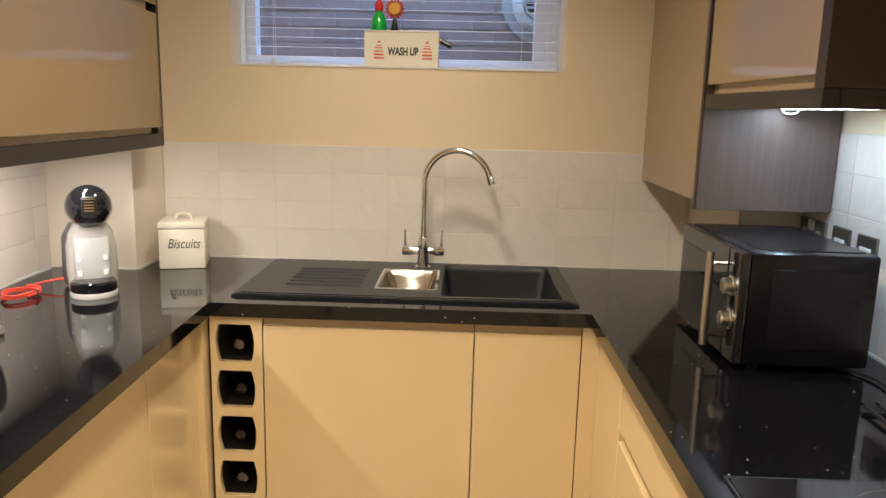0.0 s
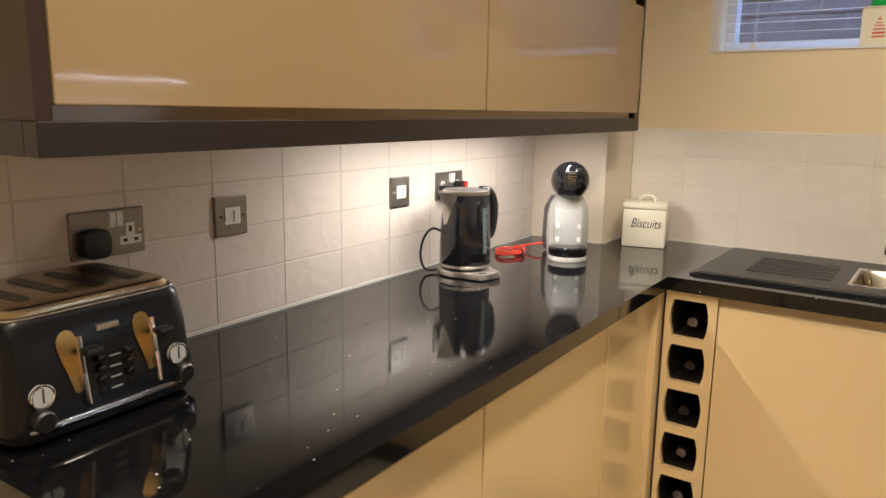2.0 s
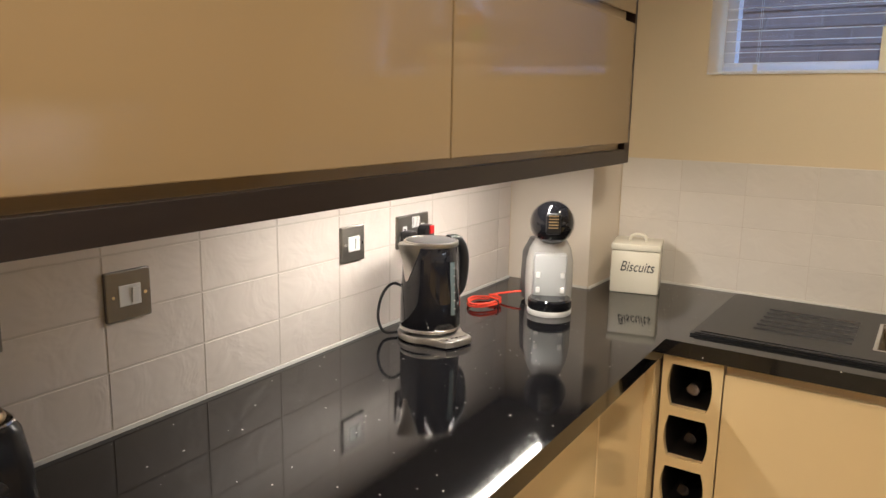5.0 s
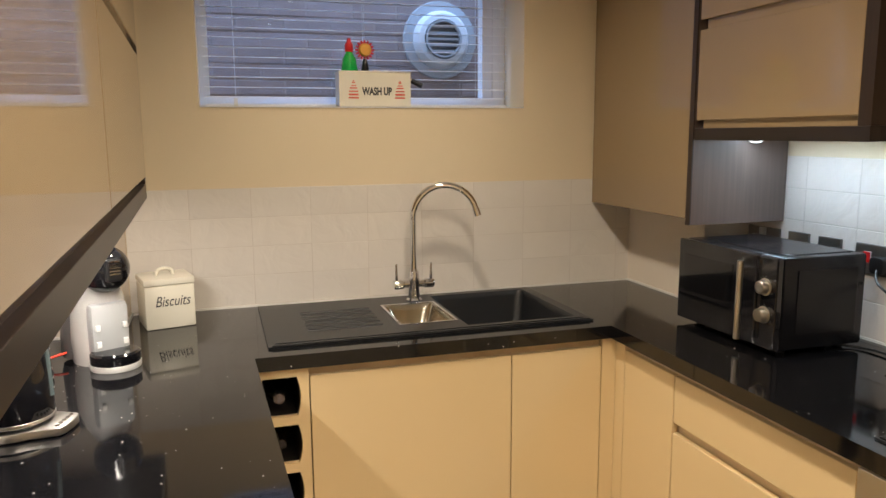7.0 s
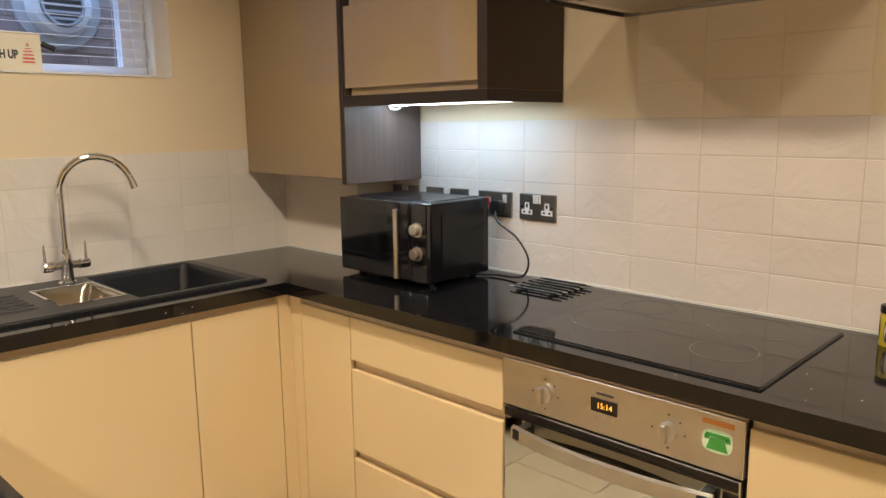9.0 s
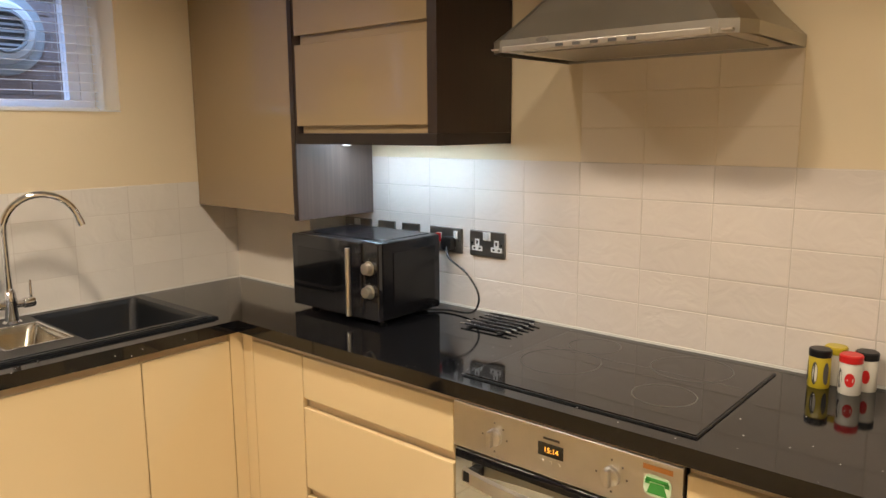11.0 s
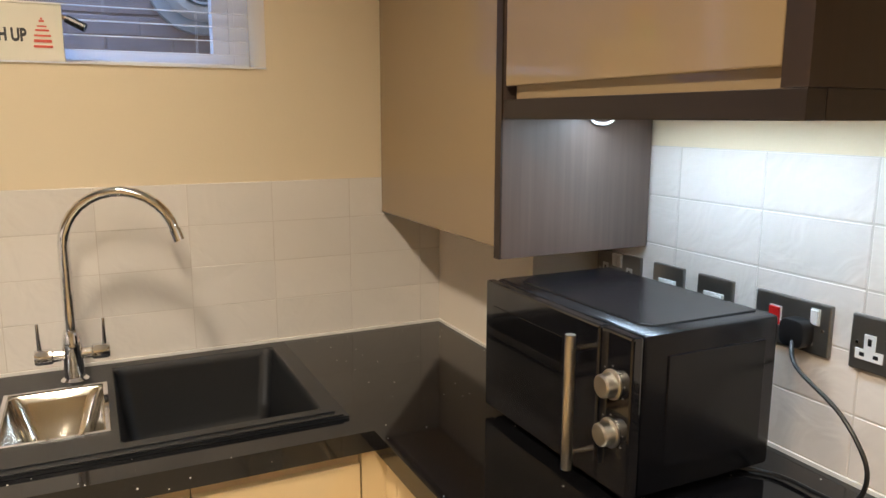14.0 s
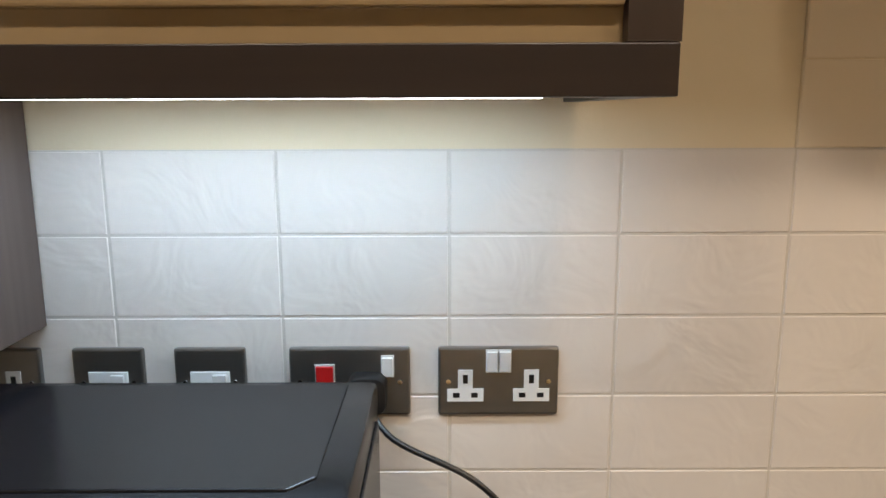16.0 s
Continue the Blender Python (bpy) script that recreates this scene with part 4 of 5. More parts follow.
def outlet(t, x, y):
    f = part("outlet", boxes((x - 0.022, x + 0.022, y - 0.022, y - 0.006, 0.006, 0.0085), (x - 0.009, x + 0.009, y - 0.006, y + 0.018, 0.006, 0.0085)), WHITE_PL, t, "white three-pin outlet")
    part("pin_hole", boxes((x - 0.003, x + 0.003, y + 0.001, y + 0.012, 0.008, 0.0088)), BLACK, f)
    for sx in (-1, 1):
        part("pin_hole", boxes((x + sx * 0.011 - 0.004, x + sx * 0.011 + 0.004, y - 0.017, y - 0.011, 0.008, 0.0088)), BLACK, f)


def plug(t, x, y, material=BLACK, s=1.0):
    out = [(0.024 * s * math.copysign(abs(math.cos(a)) ** 0.55, math.cos(a)), 0.024 * s * math.copysign(abs(math.sin(a)) ** 0.55, math.sin(a))) for a in [2 * math.pi * k / 20 for k in range(20)]]
    part("plug", prism(out, 0.0085, 0.034, 0.005, pose(x, y, 0)), material, t, "black plug in the socket", True)


zc = 1.142
d = plate("east", -1.184, zc, 0.146, "pewter double socket with white outlets")
outlet(d, -0.040, -0.003), outlet(d, 0.040, -0.003), rocker(d, -0.0075, 0.026), rocker(d, 0.0075, 0.026)
d = plate("east", -1.004, zc, 0.146, "pewter cooker switch with red rocker and plugged socket")
rocker(d, -0.030, 0.006, 0.021, 0.030, 5, RED), rocker(d, 0.046, 0.020, 0.013, 0.024)
outlet(d, 0.022, -0.006), plug(d, 0.022, -0.010)
for yc in (-0.712, -0.835):
    d = plate("east", yc, zc, 0.086, "pewter fused switch plate with white rocker", "switch")
    part("insert", boxes((-0.024, 0.024, -0.016, 0.014, 0.006, 0.009), bevel=0.001), WHITE_PL, d)
    rocker(d, 0.012, -0.001, 0.016, 0.024)
d = plate("east", -0.557, zc, 0.146, "pewter double socket half hidden behind the microwave")
outlet(d, -0.040, -0.003), outlet(d, 0.040, -0.003), rocker(d, -0.0075, 0.026), rocker(d, 0.0075, 0.026)
zl = 1.150
d = plate("west", -1.975, zl, 0.146, "pewter double socket with a black plug")
outlet(d, 0.042, -0.003), rocker(d, 0.006, 0.024), rocker(d, 0.020, 0.024), plug(d, -0.036, -0.014, s=1.1)
for yc in (-1.692, -1.090):
    d = plate("west", yc, zl, 0.086, "pewter fused switch plate with white rocker", "switch")
    part("insert", boxes((-0.020, 0.022, -0.018, 0.018, 0.006, 0.009), bevel=0.001), WHITE_PL, d)
    rocker(d, 0.010, 0.0, 0.014, 0.026)
d = plate("west", -0.836, zl, 0.146, "pewter double socket behind the kettle")
rocker(d, 0.0, 0.022), rocker(d, 0.015, 0.022)
outlet(d, 0.042, -0.003), plug(d, 0.040, -0.012), outlet(d, -0.042, -0.003), plug(d, -0.040, -0.020)
part("plug_light", boxes((0.036, 0.056, -0.012, 0.010, 0.033, 0.038), bevel=0.002), RED, d, "red plug end")

# ---------------------------------------------------------------- microwave
mw = thing("microwave", "black countertop microwave with steel handle and two knobs", "microwave")
MX0, MX1, MY0, MY1, MZ0, MZ1 = -0.178, 0.094, -1.045, -0.625, C + 0.014, 1.174
part("case", boxes((MX0, MX1, MY0, MY1, MZ0, MZ1), bevel=0.008), BLACK_SATIN, mw, smooth=True)
part("top_panel", prism([(x + sx * 0.0, y) for x, y, sx in [(MX0 + 0.03, MY0 + 0.05, 0), (MX0 + 0.05, MY0 + 0.03, 0), (MX1 - 0.02, MY0 + 0.03, 0), (MX1 - 0.02, MY1 - 0.03, 0), (MX0 + 0.05, MY1 - 0.03, 0), (MX0 + 0.03, MY1 - 0.05, 0)]], MZ1 - 0.001, MZ1 + 0.0025, 0.002), BLACK_SATIN, mw)
part("side_panel", boxes((MX0 + 0.045, MX1 - 0.03, MY0 - 0.003, MY0 + 0.001, MZ0 + 0.04, MZ1 - 0.035), bevel=0.0015), BLACK_SATIN, mw)
mdoor = part("door", boxes((MX0 - 0.021, MX0 - 0.001, -0.972, MY1 + 0.001, MZ0 + 0.002, MZ1 - 0.001), bevel=0.004), BLACK_GLOSS, mw, "black glass door")
part("door_window", boxes((MX0 - 0.0225, MX0 - 0.0205, -0.875, MY1 - 0.03, MZ0 + 0.05, MZ1 - 0.045)), BLACK_GLASS, mdoor)
mh = part("handle", tube([(MX0 - 0.052, -0.941, 0.938), (MX0 - 0.052, -0.941, 1.155)], 0.0085, 16), STEEL, mdoor, "brushed steel bar handle", True)
for zz in (0.962, 1.131):
    part("standoff", tube([(MX0 - 0.020, -0.941, zz), (MX0 - 0.052, -0.941, zz)], 0.005, 10), CHROME, mdoor)
part("control_panel", boxes((MX0 - 0.021, MX0 - 0.001, MY0 - 0.001, -0.974, MZ0 + 0.002, MZ1 - 0.001), bevel=0.004), BLACK_GLOSS, mw)
for zz in (1.093, 1.018):
    part("knob", lathe([(0.023, 0), (0.023, 0.003), (0.0185, 0.004), (0.0175, 0.020), (0.015, 0.022), (0, 0.022)], 28, pose(MX0 - 0.021, -1.005, zz, 0, -90, 0)), STEEL, mw, "brushed steel knob", True)
    for a in range(-120, 130, 40):
        part("mark", boxes((MX0 - 0.0218, MX0 - 0.0208, -1.005 + 0.028 * math.sin(radians(a)) - 0.0015, -1.005 + 0.028 * math.sin(radians(a)) + 0.0015, zz + 0.028 * math.cos(radians(a)) - 0.001, zz + 0.028 * math.cos(radians(a)) + 0.001)), RING, mw)
for xx in (MX0 + 0.04, MX1 - 0.04):
    for yy in (MY0 + 0.04, MY1 - 0.04):
        part("foot", lathe([(0, 0), (0.012, 0), (0.014, 0.014), (0, 0.015)], 12, pose(xx, yy, C)), BLACK, mw)
part("power_cable", tube(smooth_path([(XR - 0.030, -1.026, 1.125), (0.12, -1.060, 1.09), (0.105, -1.155, 1.045), (0.10, -1.205, 0.980), (0.09, -1.185, 0.925), (0.09, -1.08, C + 0.006), (0.06, -1.03, C + 0.006), (0.02, -1.0, C + 0.008)]), 0.0036, 8), BLACK, mw, "thin black power cable", True)

# ---------------------------------------------------------------- trivet
trivet = thing("trivet", "black and chrome slatted trivet on the worktop", "trivet")
for i in range(6):
    xx = -0.015 + 0.031 * i
    part("bar", boxes((xx - 0.0044, xx + 0.0044, -1.398, -1.240, C + 0.0065, C + 0.012), bevel=0.0015), BLACK, trivet)
    part("rod", tube([(xx, -1.416, C + 0.0096), (xx, -1.224, C + 0.0096)], 0.0026, 8), CHROME, trivet, smooth=True)
for yy in (-1.262, -1.378):
    part("cross_bar", boxes((-0.03, 0.155, yy - 0.004, yy + 0.004, C + 0.0, C + 0.0065), bevel=0.001), BLACK, trivet)

# ---------------------------------------------------------------- jars, bottles and basket beyond the hob
def spice_jar(x, y, body, lid, label, motif):
    t = thing("spice_jar", label, "jar", pose(x, y, C), group="spice jars")
    part("jar", lathe([(0, 0), (0.0275, 0), (0.029, 0.004), (0.029, 0.078), (0.027, 0.081), (0, 0.081)], 28), body, t, smooth=True)
    t.scale = (0.84, 0.84, 0.92)
    part("lid", lathe([(0.0275, 0.081), (0.030, 0.082), (0.030, 0.098), (0.027, 0.101), (0, 0.101)], 28), lid, t, "screw lid", True)
    if motif:
        for k, (a, col, w, h) in enumerate(motif):
            bm = bmesh.new()
            ring = []
            for i in range(16):
                u, v = w * math.cos(2 * math.pi * i / 16), h * math.sin(2 * math.pi * i / 16)
                ang = radians(a) + u / 0.0292
                ring.append(bm.verts.new((0.0294 * math.cos(ang), 0.0294 * math.sin(ang), 0.040 + v)))
            c = bm.verts.new((0.0297 * math.cos(radians(a)), 0.0297 * math.sin(radians(a)), 0.040))
            for i in range(16):
                bm.faces.new((ring[i - 1], ring[i], c))
            part("printed_leaf", bm, col, t)


spice_jar(0.103, -2.228, YELLOW, BLACK, "yellow printed spice jar with a black lid", [(170, INK, 0.0085, 0.030), (172, CERAMIC, 0.0065, 0.026), (230, DARK_GREY, 0.0085, 0.030), (110, INK, 0.0085, 0.030)])
spice_jar(0.098, -2.295, CERAMIC, RED, "white spice jar with a red pepper motif", [(190, RED, 0.013, 0.018), (135, INK, 0.007, 0.026), (137, CERAMIC, 0.005, 0.022)])
spice_jar(0.148, -2.252, CERAMIC, YELLOW, "white printed spice jar with a yellow lid", [])
spice_jar(0.146, -2.318, CERAMIC, BLACK, "white spice jar with a black lid", [(190, RED, 0.010, 0.018)])
bt = thing("ceramic_bottle", "white ceramic bottle with a wooden stopper", "bottle", pose(0.128, -2.408, C))
part("bottle", lathe([(0, 0), (0.030, 0), (0.034, 0.005), (0.0345, 0.100), (0.033, 0.118), (0.025, 0.132), (0.0235, 0.14), (0.0245, 0.185), (0.023, 0.188), (0, 0.188)], 32), CERAMIC, bt, smooth=True)
part("stopper", lathe([(0.0225, 0.187), (0.0225, 0.203), (0.020, 0.206), (0, 0.206)], 24), CORK, bt, "round wooden stopper", True)
bt = thing("ceramic_bottle", "dark grey ceramic bottle beside the white one", "bottle", pose(0.110, -2.492, C))
part("bottle", lathe([(0, 0), (0.040, 0), (0.045, 0.006), (0.045, 0.115), (0.040, 0.138), (0.028, 0.150), (0.027, 0.215), (0.025, 0.217), (0, 0.217)], 32), BLACK, bt, smooth=True)
brd = bmesh.new()
box(brd, 0.155, 0.167, -2.68, -2.46, C, C + 0.25, bevel=0.002)
solid("chopping_board", brd, GREY_PL, "grey board leaning against the tiled wall", "board")
basket = thing("fruit_basket", "two-tier dark wire fruit basket with a tall hoop", "basket", pose(-0.06, -2.590, C))
for z0, r0, r1, hgt in ((0.012, 0.07, 0.150, 0.10), (0.215, 0.05, 0.115, 0.075)):
    b = bmesh.new()
    for i in range(9):
        f = i / 8
        r = r0 + (r1 - r0) * math.sin(f * math.pi / 2)
        z = z0 + hgt * (1 - math.cos(f * math.pi / 2))
        tube([(r * math.cos(2 * math.pi * k / 36), r * math.sin(2 * math.pi * k / 36), z) for k in range(36)], 0.0016 if i < 8 else 0.0032, 6, bm=b, closed=True)
    for k in range(10):
        a = 2 * math.pi * k / 10
        tube([((r0 + (r1 - r0) * math.sin(f * math.pi / 2)) * math.cos(a), (r0 + (r1 - r0) * math.sin(f * math.pi / 2)) * math.sin(a), z0 + hgt * (1 - math.cos(f * math.pi / 2))) for f in [i / 8 for i in range(9)]], 0.002, 6, bm=b)
    part("wire_bowl", b, WIRE, basket)
part("hoop", tube(smooth_path([(0.0, 0.152, 0.10), (0.0, 0.145, 0.20), (0.0, 0.10, 0.33), (0.0, 0.0, 0.39), (0.0, -0.10, 0.33), (0.0, -0.145, 0.20), (0.0, -0.152, 0.10)]), 0.0038, 8), WIRE, basket, smooth=True)
part("foot_ring", tube([(0.075 * math.cos(2 * math.pi * k / 32), 0.075 * math.sin(2 * math.pi * k / 32), 0.005) for k in range(32)], 0.005, 8, closed=True), WIRE, basket)

# ---------------------------------------------------------------- kettle
kettle = thing("kettle", "glossy black jug kettle on a steel power base", "kettle", pose(-1.983, -0.962, C, 0, 0, 0))
KT = Matrix.Rotation(radians(-15), 4, "Z")
base_out = [(0.080 * math.cos(a), 0.080 * math.sin(a)) for a in [radians(d) for d in range(42, 319, 9)]]
base_out += [(0.092, -0.047), (0.108, -0.041), (0.114, -0.028), (0.116, 0.0), (0.114, 0.028), (0.108, 0.041), (0.092, 0.047)]
part("power_base", prism(base_out, 0.004, 0.020, 0.004, KT), STEEL, kettle, "brushed steel base with buttons", True)
part("base_foot", prism([(x * 0.94, y * 0.94) for x, y in base_out], 0.0, 0.005, 0.0, KT), BLACK, kettle, "black rubber foot")
for k in range(5):
    bm = lathe([(0, 0.0215), (0.0045, 0.0212), (0.005, 0.0195)], 12, KT @ pose(0.098, -0.030 + 0.015 * k, 0))
    part("button", bm, CHROME, kettle)
part("body", lathe([(0, 0.024), (0.071, 0.024), (0.0745, 0.030), (0.0735, 0.10), (0.0685, 0.20), (0.0665, 0.236), (0.064, 0.240), (0, 0.240)], 48), BLACK_GLOSS, kettle, smooth=True)
part("foot_band", lathe([(0.0738, 0.0265), (0.0752, 0.028), (0.0750, 0.034), (0.0738, 0.035)], 48), STEEL, kettle, "thin steel band", True)
part("rim", lathe([(0.0655, 0.232), (0.0678, 0.236), (0.0670, 0.244), (0.0625, 0.246), (0.0610, 0.243)], 48), STEEL, kettle, "brushed steel rim", True)
part("lid", lathe([(0.0615, 0.240), (0.0605, 0.2455), (0.045, 0.2485), (0, 0.2495)], 40), DARK_GREY, kettle, "dark hinged lid", True)


def kettle_spout():
    """A half-cone lip: wide under the rim, tapering to a point down the body."""
    bm = bmesh.new()
    ang = radians(250)
    rows = []
    for z, half, outw in ((0.242, 34, 0.028), (0.225, 31, 0.022), (0.205, 25, 0.014), (0.185, 18, 0.007), (0.165, 10, 0.003), (0.150, 4, 0.0015)):
        base = 0.0665 + (0.242 - z) * 0.05
        row = []
        for k in range(9):
            u = -1 + k / 4
            r = base + 0.0012 + outw * (1 - abs(u)) ** 1.2
            a = ang + radians(half) * u
            row.append(bm.verts.new((r * math.cos(a), r * math.sin(a), z)))
        rows.append(row)
    for p, q in zip(rows, rows[1:]):
        for k in range(8):
            bm.faces.new((p[k], p[k + 1], q[k + 1], q[k]))
    bm.faces.new(rows[0][::-1])
    bmesh.ops.recalc_face_normals(bm, faces=bm.faces)
    return bm


part("spout", kettle_spout(), STEEL, kettle, "steel pouring spout", True)
hang = radians(70)
hx, hy = math.cos(hang), math.sin(hang)
part("handle", tube(smooth_path([(0.052 * hx, 0.052 * hy, 0.240), (0.082 * hx, 0.082 * hy, 0.236), (0.100 * hx, 0.100 * hy, 0.205), (0.102 * hx, 0.102 * hy, 0.160), (0.092 * hx, 0.092 * hy, 0.115), (0.068 * hx, 0.068 * hy, 0.095)]), 0.0135, 14), BLACK, kettle, smooth=True)
wang = radians(-7)
wx, wy = math.cos(wang), math.sin(wang)
gauge = part("water_gauge", tube([(0.0715 * wx, 0.0715 * wy, 0.070), (0.0675 * wx, 0.0675 * wy, 0.200)], 0.0075, 12), GAUGE, kettle, "clear level gauge", True)
for k in range(6):
    zz = 0.085 + 0.02 * k
    r = 0.0712 - 0.031 * (zz - 0.07) + 0.0072
    part("level_mark", boxes((r * wx - 0.002, r * wx + 0.002, r * wy - 0.003, r * wy + 0.003, zz, zz + 0.002)), RING, gauge)
part("power_cable", tube(smooth_path([(-0.075, 0.02, 0.10), (-0.098, -0.02, 0.125), (-0.108, -0.055, 0.10), (-0.105, -0.075, 0.05), (-0.09, -0.07, 0.012), (-0.07, -0.04, 0.008)]), 0.0036, 8), BLACK, kettle, "black power cable", True)

# ---------------------------------------------------------------- capsule coffee machine
coffee = thing("coffee_machine", "white and black capsule coffee machine with round head", "coffee machine", pose(-1.862, -0.537, C, 0, 0, 28))
part("tray", lathe([(0, 0.012), (0.058, 0.012), (0.061, 0.0165), (0.061, 0.040), (0.056, 0.045), (0, 0.045)], 32, pose(0, -0.045, 0)), BLACK_GLOSS, coffee, "black drip tray", True)
part("tray_base", lathe([(0, 0), (0.060, 0), (0.062, 0.004), (0.062, 0.0155), (0, 0.0155)], 32, pose(0, -0.045, 0)), WHITE_PL, coffee, "white tray base", True)
cb = bmesh.new()
secs = [(0.000, 0.066, 0.075, 0.055), (0.06, 0.070, 0.072, 0.058), (0.13, 0.068, 0.064, 0.050), (0.17, 0.060, 0.054, 0.038), (0.195, 0.047, 0.044, 0.026), (0.215, 0.035, 0.035, 0.012), (0.245, 0.042, 0.045, 0.0), (0.285, 0.032, 0.040, -0.004), (0.308, 0.012, 0.020, -0.004)]
rings = []
for z, rx, ry, cy in secs:
    rings.append([cb.verts.new((rx * math.copysign(abs(math.cos(a)) ** 0.8, math.cos(a)), cy + ry * math.sin(a), z)) for a in [2 * math.pi * k / 28 for k in range(28)]])
for a, b in zip(rings, rings[1:]):
    for i in range(28):
        cb.faces.new((a[i - 1], a[i], b[i], b[i - 1]))
cb.faces.new(rings[0]), cb.faces.new(rings[-1])
bmesh.ops.recalc_face_normals(cb, faces=cb.faces)
part("body", cb, MACHINE_GREY, coffee, "glossy pale grey body", True)
part("front_panel", boxes((-0.048, 0.048, -0.032, 0.010, 0.03, 0.165), bevel=0.012), GREY_PL, coffee, "pale grey front panel", True)
hd = lathe([(0, -0.058), (0.032, -0.052), (0.054, -0.030), (0.062, 0), (0.055, 0.030), (0.036, 0.050), (0, 0.058)], 32, pose(0, -0.012, 0.252, 75, 0, 0))
part("head", hd, BLACK_GLOSS, coffee, "glossy black round head", True)
part("lever_panel", boxes((-0.020, 0.020, -0.083, -0.06, 0.228, 0.285), bevel=0.006), BLACK, coffee, "ribbed black centre panel")
for k in range(5):
    part("rib", boxes((-0.013, 0.013, -0.0855, -0.083, 0.246 + 0.008 * k, 0.249 + 0.008 * k)), CHROME, coffee)
for sx in (-1, 1):
    for zz in (0.062, 0.105):
        part("tray_peg", boxes((sx * 0.034 - 0.006, sx * 0.034 + 0.006, -0.038, -0.031, zz - 0.008, zz + 0.008), bevel=0.002), WHITE_PL, coffee)
part("water_tank", lathe([(0, 0.01), (0.05, 0.01), (0.055, 0.03), (0.05, 0.15), (0.03, 0.19), (0, 0.195)], 28, pose(-0.028, 0.100, 0)), DARK_GREY, coffee, "smoked grey water tank", True)
rc = thing("red_cable", "coiled bright red flex lying on the worktop", "cable")
coil = [(-1.935, -0.47, C + 0.030), (-1.985, -0.515, C + 0.026), (-2.045, -0.535, C + 0.012)]
for k in range(22):
    a = radians(110 + 34 * k)
    rr = 0.044 + 0.004 * math.sin(k * 1.7)
    coil.append((-2.030 + rr * math.cos(a), -0.622 + 1.25 * rr * math.sin(a), C + 0.005 + 0.0007 * k))
part("flex", tube(smooth_path(coil, 5), 0.0034, 8), RED_CABLE, rc, smooth=True)
part("tie", tube([(-2.030 + 0.006 * math.cos(a) + 0.045, -0.622, C + 0.011 + 0.011 * math.sin(a)) for a in [2 * math.pi * k / 14 for k in range(14)]], 0.0022, 6, closed=True), BLACK, rc)

# ---------------------------------------------------------------- biscuit tin
tin = thing("biscuit_tin", "cream enamel biscuit tin with dark script lettering", "tin", pose(-1.742, -0.145, C, 0, 0, 14))
h = 0.074
part("tin_body", boxes((-h, h, -h, h, 0, 0.135), bevel=0.006), TIN, tin, smooth=True)
part("lid", boxes((-h - 0.0015, h + 0.0015, -h - 0.0015, h + 0.0015, 0.1362, 0.157), bevel=0.004), TIN, tin, smooth=True)
part("lid_handle", tube(smooth_path([(-0.026, 0, 0.156), (-0.020, 0, 0.172), (0, 0, 0.178), (0.020, 0, 0.172), (0.026, 0, 0.156)]), 0.0055, 10), TIN, tin, smooth=True)
text_part("lettering", "Biscuits", 0.046, INK, tin, Matrix.Translation((0.006, -h - 0.0006, 0.085)) @ TO_SOUTH, shear=0.30, squeeze=0.74, label="dark script lettering")

# ---------------------------------------------------------------- toaster
toaster = thing("toaster", "black four-slice toaster with chrome trim and levers", "toaster", pose(-1.962, -2.146, C, 0, 0, 93.5) @ Matrix.Scale(1.04, 4))
TW, TD, TH = 0.146, 0.126, 0.188   # half width, half depth, height


def toaster_shell():
    bm = bmesh.new()
    rings = []
    for z, gw, gd in ((0.020, 0.004, 0.006), (0.035, 0.006, 0.006), (0.075, 0.0, 0.0), (0.12, -0.001, -0.004), (0.163, -0.005, -0.013), (0.173, -0.010, -0.019)):
        w, dd, rad = TW + gw, TD + gd, 0.030
        ring = []
        for cx, cy, a0 in ((w - rad, dd - rad, 0), (-w + rad, dd - rad, 90), (-w + rad, -dd + rad, 180), (w - rad, -dd + rad, 270)):
            for k in range(5):
                a = radians(a0 + 22.5 * k)
                ring.append(bm.verts.new((cx + rad * math.cos(a), cy + rad * math.sin(a), z)))
        rings.append(ring)
    for a, b in zip(rings, rings[1:]):
        for i in range(len(a)):
            bm.faces.new((a[i - 1], a[i], b[i], b[i - 1]))
    bm.faces.new(rings[0]), bm.faces.new(rings[-1])
    bmesh.ops.recalc_face_normals(bm, faces=bm.faces)
    return bm


part("shell", toaster_shell(), BLACK_SATIN, toaster, "black lacquered shell", True)


def rounded(w, d, power, n=56):
    """A rounded rectangle of half width w and half depth d."""
    return [(w * math.copysign(abs(math.cos(a)) ** power, math.cos(a)), d * math.copysign(abs(math.sin(a)) ** power, math.sin(a))) for a in [2 * math.pi * k / n for k in range(n)]]


part("skirt", prism(rounded(TW - 0.002, TD - 0.001, 0.24), 0.008, 0.0235), BLACK, toaster, smooth=True)
part("chrome_band", prism(rounded(TW + 0.006, TD + 0.009, 0.24), 0.024, 0.031, 0.002), CHROME, toaster, "chrome band round the foot", True)
part("top_plate", prism([(0.131 * math.copysign(abs(math.cos(a)) ** 0.22, math.cos(a)), 0.101 * math.copysign(abs(math.sin(a)) ** 0.22, math.sin(a))) for a in [2 * math.pi * k / 48 for k in range(48)]], 0.172, TH, 0.010), TOASTER_TOP, toaster, "champagne steel top", True)
part("top_bead", tube([(0.1365 * math.copysign(abs(math.cos(a)) ** 0.22, math.cos(a)), 0.1075 * math.copysign(abs(math.sin(a)) ** 0.22, math.sin(a)), 0.1735) for a in [2 * math.pi * k / 64 for k in range(64)]], 0.0022, 6, closed=True), CHROME, toaster, "bright bead round the top", True)
